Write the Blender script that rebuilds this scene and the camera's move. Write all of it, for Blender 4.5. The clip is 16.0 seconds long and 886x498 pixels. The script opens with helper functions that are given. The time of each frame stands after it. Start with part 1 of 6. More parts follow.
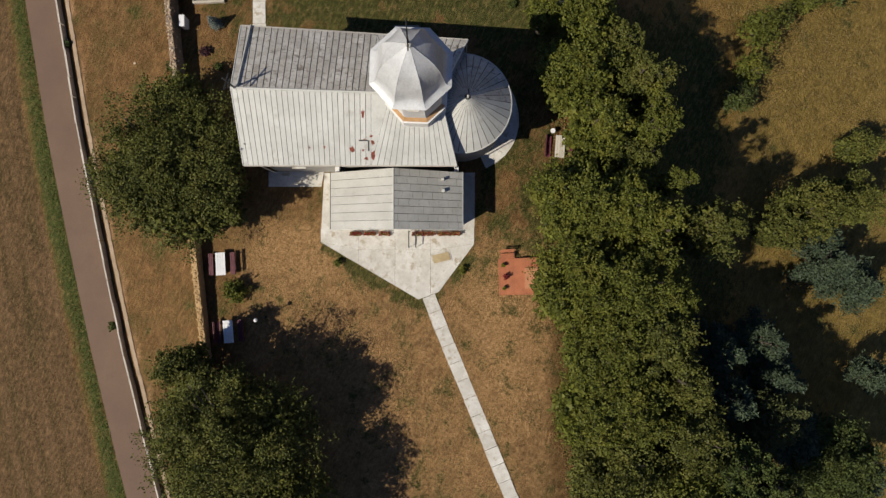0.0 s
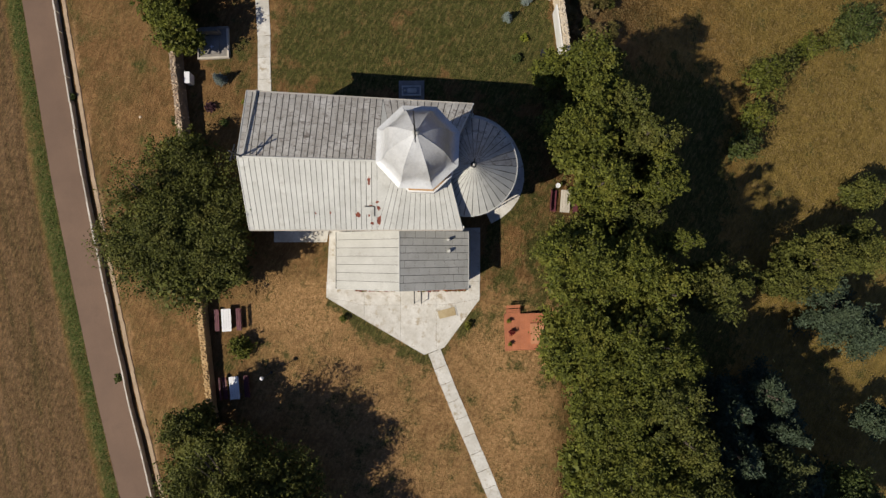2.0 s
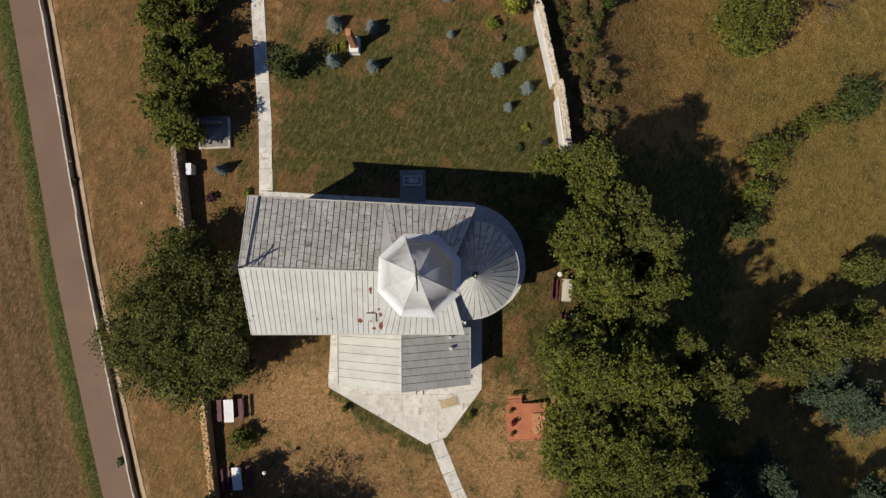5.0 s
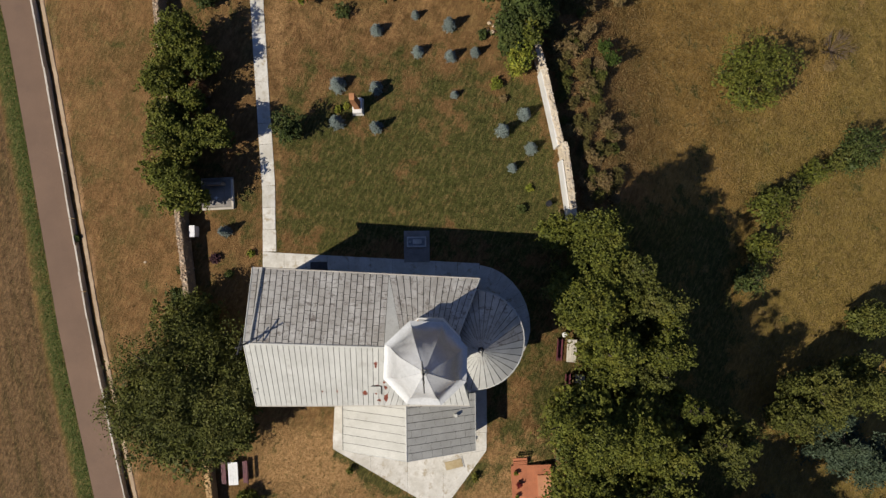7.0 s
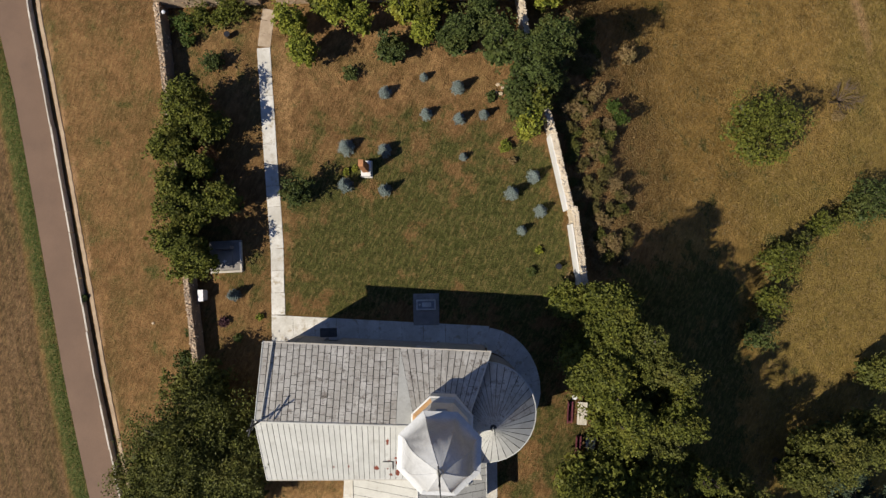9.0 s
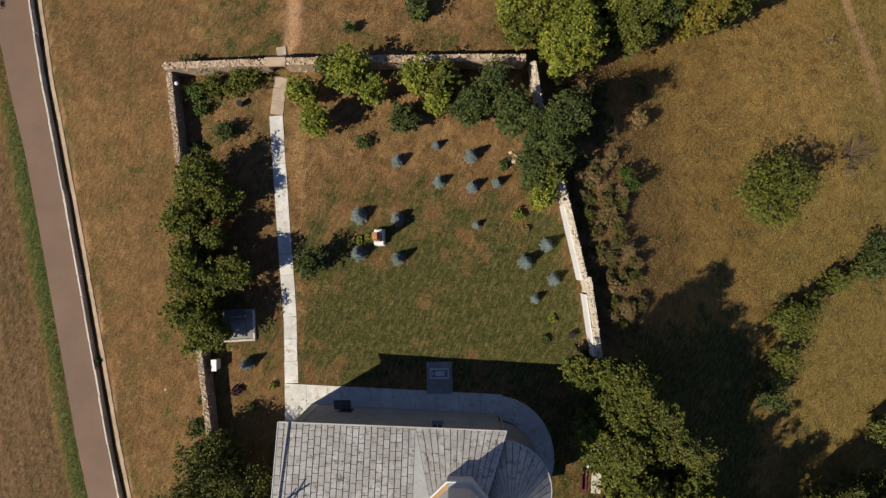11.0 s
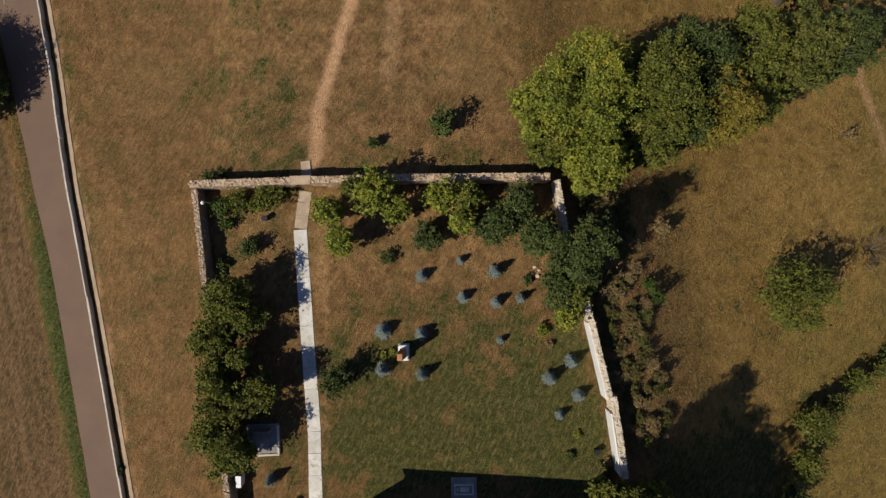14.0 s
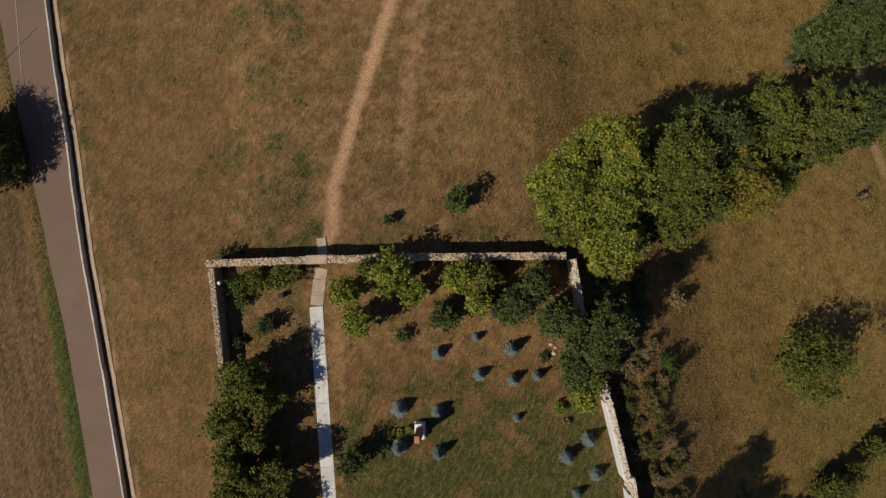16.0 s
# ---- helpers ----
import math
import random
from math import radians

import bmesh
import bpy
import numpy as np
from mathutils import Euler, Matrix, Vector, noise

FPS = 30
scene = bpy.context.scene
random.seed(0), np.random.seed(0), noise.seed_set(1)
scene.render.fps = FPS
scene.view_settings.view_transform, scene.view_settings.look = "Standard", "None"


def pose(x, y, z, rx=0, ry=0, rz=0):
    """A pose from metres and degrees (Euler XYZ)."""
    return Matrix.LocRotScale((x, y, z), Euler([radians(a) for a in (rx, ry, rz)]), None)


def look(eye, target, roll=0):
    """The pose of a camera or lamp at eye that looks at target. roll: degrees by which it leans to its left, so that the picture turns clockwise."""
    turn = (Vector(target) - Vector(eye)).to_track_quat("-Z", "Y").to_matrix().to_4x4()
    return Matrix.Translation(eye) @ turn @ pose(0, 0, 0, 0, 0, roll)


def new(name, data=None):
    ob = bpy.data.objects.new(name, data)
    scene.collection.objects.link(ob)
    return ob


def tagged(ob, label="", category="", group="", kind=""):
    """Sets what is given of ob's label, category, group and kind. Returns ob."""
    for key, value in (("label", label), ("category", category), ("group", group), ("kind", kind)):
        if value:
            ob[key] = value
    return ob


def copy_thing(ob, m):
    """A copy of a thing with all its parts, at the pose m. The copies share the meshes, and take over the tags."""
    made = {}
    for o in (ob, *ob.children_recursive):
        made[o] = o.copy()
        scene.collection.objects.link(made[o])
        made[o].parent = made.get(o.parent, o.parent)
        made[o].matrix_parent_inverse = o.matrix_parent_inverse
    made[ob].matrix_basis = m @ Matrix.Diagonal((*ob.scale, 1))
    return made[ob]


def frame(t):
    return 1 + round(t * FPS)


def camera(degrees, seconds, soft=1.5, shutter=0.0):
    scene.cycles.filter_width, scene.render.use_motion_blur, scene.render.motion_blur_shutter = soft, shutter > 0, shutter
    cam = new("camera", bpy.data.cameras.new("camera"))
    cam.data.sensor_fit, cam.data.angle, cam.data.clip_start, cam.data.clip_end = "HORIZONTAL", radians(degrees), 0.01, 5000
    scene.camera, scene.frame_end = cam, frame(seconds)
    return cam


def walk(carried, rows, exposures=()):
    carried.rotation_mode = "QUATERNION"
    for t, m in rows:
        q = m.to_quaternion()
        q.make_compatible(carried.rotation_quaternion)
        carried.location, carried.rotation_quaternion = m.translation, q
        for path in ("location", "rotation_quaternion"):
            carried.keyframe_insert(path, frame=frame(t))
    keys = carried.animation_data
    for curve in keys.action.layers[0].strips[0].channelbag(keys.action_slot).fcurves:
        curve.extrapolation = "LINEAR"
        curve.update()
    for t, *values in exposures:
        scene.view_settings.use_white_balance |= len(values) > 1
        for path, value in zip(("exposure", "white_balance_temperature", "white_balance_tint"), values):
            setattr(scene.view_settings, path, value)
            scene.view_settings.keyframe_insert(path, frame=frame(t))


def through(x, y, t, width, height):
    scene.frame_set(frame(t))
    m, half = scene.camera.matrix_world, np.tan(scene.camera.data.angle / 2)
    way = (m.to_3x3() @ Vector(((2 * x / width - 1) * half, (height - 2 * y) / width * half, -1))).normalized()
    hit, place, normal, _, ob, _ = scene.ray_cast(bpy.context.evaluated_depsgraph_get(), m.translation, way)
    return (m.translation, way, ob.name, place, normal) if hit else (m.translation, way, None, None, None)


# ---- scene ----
# ---------------------------------------------------------------- camera
cam = camera(70.0, 16.0, soft=1.42)
ROWS = [
    (0, 0.000, 0.000, 55.085, 0.671, 1.062, 0.006),
    (0.5, -0.066, 1.220, 55.104, 0.637, 1.158, -0.005),
    (1, -0.159, 2.397, 55.119, 0.647, 1.203, -0.052),
    (1.5, -0.246, 3.578, 55.139, 0.672, 1.221, -0.111),
    (2, -0.311, 4.786, 55.165, 0.696, 1.228, -0.169),
    (2.5, -0.349, 6.031, 55.195, 0.710, 1.233, -0.219),
    (3, -0.361, 7.311, 55.228, 0.712, 1.240, -0.259),
    (3.5, -0.355, 8.622, 55.258, 0.702, 1.252, -0.293),
    (4, -0.343, 9.953, 55.283, 0.686, 1.268, -0.322),
    (4.5, -0.334, 11.294, 55.298, 0.667, 1.286, -0.352),
    (5, -0.337, 12.638, 55.301, 0.649, 1.306, -0.385),
    (5.5, -0.362, 13.977, 55.293, 0.636, 1.324, -0.425),
    (6, -0.414, 15.311, 55.274, 0.630, 1.339, -0.473),
    (6.5, -0.498, 16.636, 55.246, 0.632, 1.350, -0.528),
    (7, -0.614, 17.958, 55.213, 0.641, 1.358, -0.590),
    (7.5, -0.761, 19.280, 55.177, 0.658, 1.363, -0.657),
    (8, -0.936, 20.610, 55.142, 0.680, 1.365, -0.725),
    (8.5, -1.135, 21.956, 55.114, 0.705, 1.368, -0.792),
    (9, -1.354, 23.327, 55.094, 0.733, 1.372, -0.854),
    (9.5, -1.586, 24.727, 55.087, 0.763, 1.382, -0.908),
    (10, -1.825, 26.160, 55.094, 0.797, 1.397, -0.953),
    (10.5, -2.070, 27.631, 55.116, 0.835, 1.422, -0.988),
    (11, -2.317, 29.134, 55.150, 0.881, 1.456, -1.013),
    (11.5, -2.564, 30.667, 55.196, 0.941, 1.501, -1.030),
    (12, -2.812, 32.222, 55.251, 1.021, 1.556, -1.044),
    (12.5, -3.062, 33.785, 55.308, 1.127, 1.621, -1.057),
    (13, -3.318, 35.344, 55.366, 1.265, 1.692, -1.076),
    (13.5, -3.580, 36.887, 55.420, 1.439, 1.769, -1.104),
    (14, -3.849, 38.402, 55.469, 1.649, 1.847, -1.144),
    (14.5, -4.123, 39.884, 55.517, 1.890, 1.923, -1.198),
    (15, -4.391, 41.337, 55.570, 2.148, 1.995, -1.260),
    (15.5, -4.638, 42.780, 55.645, 2.397, 2.061, -1.319),
    (16, -4.833, 44.249, 55.768, 2.596, 2.121, -1.353),
]
EXPOSURE = [(0.0, -0.04), (4.0, -0.02), (7.0, 0.05), (9.0, 0.20), (12.5, 0.13), (16.0, -0.24)]
walk(cam, [(t, pose(x, y, z, rx, ry, rz)) for t, x, y, z, rx, ry, rz in ROWS], EXPOSURE)

# ---------------------------------------------------------------- sun and sky
TO_SUN = Vector((-0.782, -0.445, 1.0)).normalized()
world = bpy.data.worlds.new("sky")
scene.world = world
world.use_nodes = True
sky = world.node_tree.nodes.new("ShaderNodeTexSky")
sky.sky_type, sky.sun_disc = "NISHITA", False
sky.air_density, sky.dust_density, sky.ozone_density = 2.6, 0.0, 4.0
sky.sun_elevation = math.asin(TO_SUN.z)
sky.sun_rotation = math.atan2(TO_SUN.x, TO_SUN.y)
blue = world.node_tree.nodes.new("ShaderNodeVectorMath")
blue.operation = "MULTIPLY"
blue.inputs[1].default_value = (0.86, 0.94, 1.58)
world.node_tree.links.new(sky.outputs[0], blue.inputs[0])
world.node_tree.links.new(blue.outputs[0], world.node_tree.nodes["Background"].inputs["Color"])
world.node_tree.nodes["Background"].inputs["Strength"].default_value = 0.033
lamp = bpy.data.lights.new("sun", "SUN")
lamp.energy, lamp.angle, lamp.color = 4.9, radians(0.55), (1.0, 0.93, 0.82)
new("sun", lamp).matrix_world = look(TO_SUN * 200, (0, 0, 0))


# ---------------------------------------------------------------- materials
def nodes_of(name):
    m = bpy.data.materials.new(name)
    m.use_nodes = True
    nt = m.node_tree
    return m, nt, nt.nodes["Principled BSDF"]


def add(nt, kind, **inputs):
    n = nt.nodes.new(kind)
    for key, value in inputs.items():
        n.inputs[key].default_value = value
    return n


def col(c):
    return (*c, 1.0)


def noise_node(nt, scale, detail=4.0, rough=0.6, place=None):
    n = add(nt, "ShaderNodeTexNoise", Scale=scale, Detail=detail, Roughness=rough)
    nt.links.new(place or nt.nodes["where"].outputs["Position"], n.inputs["Vector"])
    return n.outputs["Fac"]


def spread(nt, value, lo, hi, a=0.0, b=1.0):
    n = add(nt, "ShaderNodeMapRange", **{"From Min": lo, "From Max": hi, "To Min": a, "To Max": b})
    nt.links.new(value, n.inputs["Value"])
    return n.outputs["Result"]


def blend(nt, fac, a, b, how="MIX"):
    n = nt.nodes.new("ShaderNodeMix")
    n.data_type, n.blend_type = "RGBA", how
    for socket, v in ((n.inputs["Factor"], fac), (n.inputs["A"], a), (n.inputs["B"], b)):
        if hasattr(v, "is_linked"):
            nt.links.new(v, socket)
        elif isinstance(v, tuple):
            socket.default_value = col(v)
        else:
            socket.default_value = v
    return n.outputs["Result"]


def maths(nt, how, a, b=0.0):
    n = nt.nodes.new("ShaderNodeMath")
    n.operation = how
    for i, v in enumerate((a, b)):
        if hasattr(v, "is_linked"):
            nt.links.new(v, n.inputs[i])
        else:
            n.inputs[i].default_value = v
    return n.outputs[0]


def relief(nt, bsdf, height, strength, distance):
    n = add(nt, "ShaderNodeBump", Strength=strength, Distance=distance)
    nt.links.new(height, n.inputs["Height"])
    nt.links.new(n.outputs[0], bsdf.inputs["Normal"])


def surface(name, light, dark, stain, scale=1.0, fine=12.0, rough=0.85, metal=0.0, bump=0.4, depth=0.02, vary=0.0, stains=0.5, spec=0.4, dirt=None):
    """A weathered surface: two tones at a coarse scale, grain, blotchy stains and a little relief."""
    m, nt, bsdf = nodes_of(name)
    nt.nodes.new("ShaderNodeNewGeometry").name = "where"
    coarse, grain = noise_node(nt, scale), noise_node(nt, fine, 6.0, 0.7)
    c = blend(nt, spread(nt, coarse, 0.35, 0.65), dark, light)
    blotch = spread(nt, noise_node(nt, scale * 2.7, 5.0, 0.72), 0.55, 0.72, 0.0, stains)
    c = blend(nt, blotch, c, stain)
    c = blend(nt, spread(nt, grain, 0.3, 0.7, 0.0, 0.35), c, tuple(v * 0.6 for v in dark))
    if dirt:
        grime = spread(nt, noise_node(nt, dirt[1], 7.0, 0.72), 0.52, 0.62, 0.0, dirt[2])
        c = blend(nt, maths(nt, "MULTIPLY", grime, spread(nt, coarse, 0.40, 0.58)), c, dirt[0])
    if vary:
        info = nt.nodes.new("ShaderNodeObjectInfo")
        c = blend(nt, spread(nt, info.outputs["Random"], 0.0, 1.0, 0.0, vary), c, tuple(v * 0.55 for v in dark))
    nt.links.new(c, bsdf.inputs["Base Color"])
    nt.links.new(spread(nt, grain, 0.3, 0.7, rough - 0.12, min(1.0, rough + 0.1)), bsdf.inputs["Roughness"])
    bsdf.inputs["Metallic"].default_value = metal
    bsdf.inputs["Specular IOR Level"].default_value = spec
    relief(nt, bsdf, grain, bump, depth)
    return m


def leafage(name, sunny, deep, tip, gloss=0.55, through=0.15):
    """Foliage: each leaf and each plant has a tone of its own, and lets some light through."""
    m, nt, bsdf = nodes_of(name)
    geo = nt.nodes.new("ShaderNodeNewGeometry")
    geo.name = "where"
    info = nt.nodes.new("ShaderNodeObjectInfo")
    c = blend(nt, geo.outputs["Random Per Island"], deep, sunny)
    c = blend(nt, spread(nt, noise_node(nt, 0.55, 2.0), 0.5, 0.72, 0.0, 0.7), c, tip)
    c = blend(nt, spread(nt, info.outputs["Random"], 0, 1, 0.0, 0.3), c, deep)
    nt.links.new(c, bsdf.inputs["Base Color"])
    bsdf.inputs["Roughness"].default_value = gloss
    bsdf.inputs["Specular IOR Level"].default_value = 0.12
    t = nt.nodes.new("ShaderNodeBsdfTranslucent")
    nt.links.new(c, t.inputs["Color"])
    mix = add(nt, "ShaderNodeMixShader", Fac=through)
    nt.links.new(bsdf.outputs[0], mix.inputs[1])
    nt.links.new(t.outputs[0], mix.inputs[2])
    nt.links.new(mix.outputs[0], nt.nodes["Material Output"].inputs["Surface"])
    return m


PLASTER = surface("white_plaster", (0.78, 0.76, 0.71), (0.66, 0.64, 0.59), (0.42, 0.38, 0.31), 0.5, 14.0, 0.9, stains=0.45)
RENDER = surface("grey_cement_render", (0.40, 0.385, 0.345), (0.31, 0.295, 0.26), (0.20, 0.185, 0.155), 0.5, 14.0, 0.92, stains=0.6)
ZINC = surface("zinc_sheet", (0.61, 0.60, 0.54), (0.51, 0.50, 0.445), (0.32, 0.285, 0.23), 0.7, 9.0, 0.58, metal=0.1, bump=0.12, vary=0.18, stains=0.6)
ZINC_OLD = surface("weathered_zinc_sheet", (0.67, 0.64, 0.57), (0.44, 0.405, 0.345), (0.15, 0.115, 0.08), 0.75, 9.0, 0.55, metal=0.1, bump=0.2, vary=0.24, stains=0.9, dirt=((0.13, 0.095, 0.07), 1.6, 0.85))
ZINC_BRIGHT = surface("bright_zinc_sheet", (0.64, 0.64, 0.62), (0.53, 0.53, 0.51), (0.36, 0.355, 0.335), 0.9, 9.0, 0.5, metal=0.1, bump=0.1, stains=0.45)
ZINC_DULL = surface("dull_zinc_sheet", (0.54, 0.525, 0.465), (0.46, 0.445, 0.39), (0.29, 0.265, 0.22), 0.7, 9.0, 0.68, metal=0.1, bump=0.12, vary=0.14, stains=0.45)
# dark underlay; seen through the sheet gaps it stands in for seam shadows
SEAM = surface("dull_roof_seam", (0.09, 0.085, 0.08), (0.05, 0.05, 0.048), (0.10, 0.08, 0.06), 2.0, 20.0, 0.7, metal=0.2)
RUST = surface("rust", (0.26, 0.07, 0.035), (0.16, 0.045, 0.03), (0.30, 0.14, 0.08), 3.0, 25.0, 0.9)
CONCRETE = surface("pale_concrete", (0.72, 0.69, 0.62), (0.53, 0.495, 0.42), (0.30, 0.245, 0.16), 0.6, 7.0, 0.9, vary=0.22, stains=0.6, dirt=((0.28, 0.205, 0.10), 1.3, 0.75))
STEEL = surface("dark_steel", (0.05, 0.05, 0.05), (0.03, 0.03, 0.03), (0.07, 0.04, 0.03), 3.0, 20.0, 0.5, metal=0.6)
BRICK = surface("terracotta", (0.48, 0.22, 0.09), (0.36, 0.16, 0.07), (0.22, 0.12, 0.07), 2.0, 15.0, 0.9)
STONE = surface("field_stone", (0.36, 0.26, 0.17), (0.21, 0.16, 0.12), (0.12, 0.10, 0.08), 1.3, 10.0, 0.95, bump=0.8, depth=0.05)
TILE = surface("pale_terracotta_tiles", (0.52, 0.31, 0.14), (0.40, 0.23, 0.10), (0.25, 0.16, 0.09), 2.0, 15.0, 0.9)
GRANITE = surface("grey_granite", (0.30, 0.30, 0.30), (0.20, 0.20, 0.205), (0.12, 0.12, 0.12), 1.5, 30.0, 0.55)
TOMB = surface("brown_grey_tombstone", (0.30, 0.27, 0.235), (0.21, 0.19, 0.165), (0.13, 0.115, 0.10), 1.2, 18.0, 0.8)
MAROON = surface("maroon_painted_wood", (0.16, 0.035, 0.045), (0.10, 0.022, 0.03), (0.07, 0.03, 0.03), 2.5, 20.0, 0.6, vary=0.3)
WHITE = surface("white_paint", (0.80, 0.79, 0.77), (0.70, 0.69, 0.67), (0.5, 0.48, 0.44), 1.5, 18.0, 0.55, stains=0.25)
DECK = surface("red_stained_deck", (0.50, 0.175, 0.075), (0.40, 0.135, 0.06), (0.24, 0.10, 0.06), 1.2, 20.0, 0.75, vary=0.3)
DECK_PALE = surface("pale_stained_wood", (0.52, 0.24, 0.12), (0.42, 0.18, 0.085), (0.3, 0.14, 0.07), 1.2, 20.0, 0.75)
BARK = surface("bark", (0.13, 0.10, 0.075), (0.07, 0.055, 0.04), (0.045, 0.04, 0.03), 2.0, 12.0, 0.95, bump=0.8, depth=0.05)
DRY_WOOD = surface("dry_branches", (0.13, 0.088, 0.058), (0.085, 0.06, 0.042), (0.055, 0.042, 0.032), 2.0, 12.0, 0.95)
DARK = surface("dark_opening", (0.03, 0.03, 0.035), (0.02, 0.02, 0.022), (0.02, 0.02, 0.02), 2.0, 20.0, 0.3)
ASPHALT = surface("sun_bleached_asphalt", (0.172, 0.108, 0.070), (0.143, 0.090, 0.059), (0.115, 0.075, 0.052), 0.22, 22.0, 0.92, stains=0.35)
KERB = surface("old_kerb_concrete", (0.70, 0.64, 0.54), (0.54, 0.48, 0.39), (0.17, 0.14, 0.10), 0.9, 10.0, 0.95, vary=0.45, stains=0.7)
TAN = surface("tan_stained_concrete", (0.46, 0.37, 0.21), (0.37, 0.28, 0.15), (0.22, 0.16, 0.08), 1.5, 12.0, 0.95)
WORN_SLAB = surface("worn_tan_slabs", (0.52, 0.41, 0.29), (0.36, 0.27, 0.18), (0.20, 0.14, 0.08), 1.2, 9.0, 0.95, vary=0.2, stains=0.7)
EARTH = surface("bare_earth", (0.42, 0.31, 0.205), (0.31, 0.22, 0.14), (0.17, 0.12, 0.06), 0.8, 9.0, 1.0, bump=0.9, depth=0.06)
LEAF_OAK = leafage("oak_leaves", (0.168, 0.178, 0.028), (0.048, 0.056, 0.013), (0.185, 0.168, 0.030))
LEAF_WALNUT = leafage("walnut_leaves", (0.148, 0.155, 0.032), (0.045, 0.050, 0.014), (0.172, 0.156, 0.036))
LEAF_GREY = leafage("grey_green_leaves", (0.125, 0.138, 0.046), (0.042, 0.050, 0.019), (0.135, 0.135, 0.046))
LEAF_BRIGHT = leafage("bright_leaves", (0.275, 0.295, 0.038), (0.066, 0.080, 0.015), (0.33, 0.285, 0.038))
LEAF_YELLOW = leafage("turning_leaves", (0.27, 0.215, 0.036), (0.10, 0.084, 0.016), (0.30, 0.21, 0.038))
LEAF_DARK = leafage("dark_green_leaves", (0.098, 0.124, 0.032), (0.032, 0.044, 0.014), (0.118, 0.122, 0.03))
NEEDLE = leafage("pine_needles", (0.092, 0.122, 0.068), (0.032, 0.046, 0.028), (0.090, 0.112, 0.052), through=0.1)
NEEDLE_BLUE = leafage("blue_spruce_needles", (0.31, 0.355, 0.315), (0.135, 0.165, 0.15), (0.26, 0.315, 0.28), through=0.08)
LEAF_RED = leafage("red_flowers", (0.30, 0.03, 0.03), (0.14, 0.015, 0.02), (0.22, 0.05, 0.04))
WEED = leafage("dry_weeds", (0.30, 0.205, 0.092), (0.15, 0.105, 0.046), (0.16, 0.135, 0.046))
LEAF_RUST = leafage("withered_leaves", (0.30, 0.155, 0.06), (0.14, 0.07, 0.03), (0.26, 0.15, 0.06))
WEED_OLIVE = leafage("olive_weeds", (0.175, 0.145, 0.045), (0.075, 0.066, 0.022), (0.21, 0.14, 0.05))
LEAF_PURPLE = leafage("purple_leaves", (0.11, 0.05, 0.055), (0.05, 0.025, 0.028), (0.12, 0.06, 0.05))
LEAF_LUSH = leafage("lush_green_leaves", (0.090, 0.128, 0.026), (0.042, 0.066, 0.014), (0.110, 0.125, 0.030))
TUFT = leafage("grass_blades", (0.27, 0.175, 0.075), (0.15, 0.105, 0.040), (0.12, 0.108, 0.028))


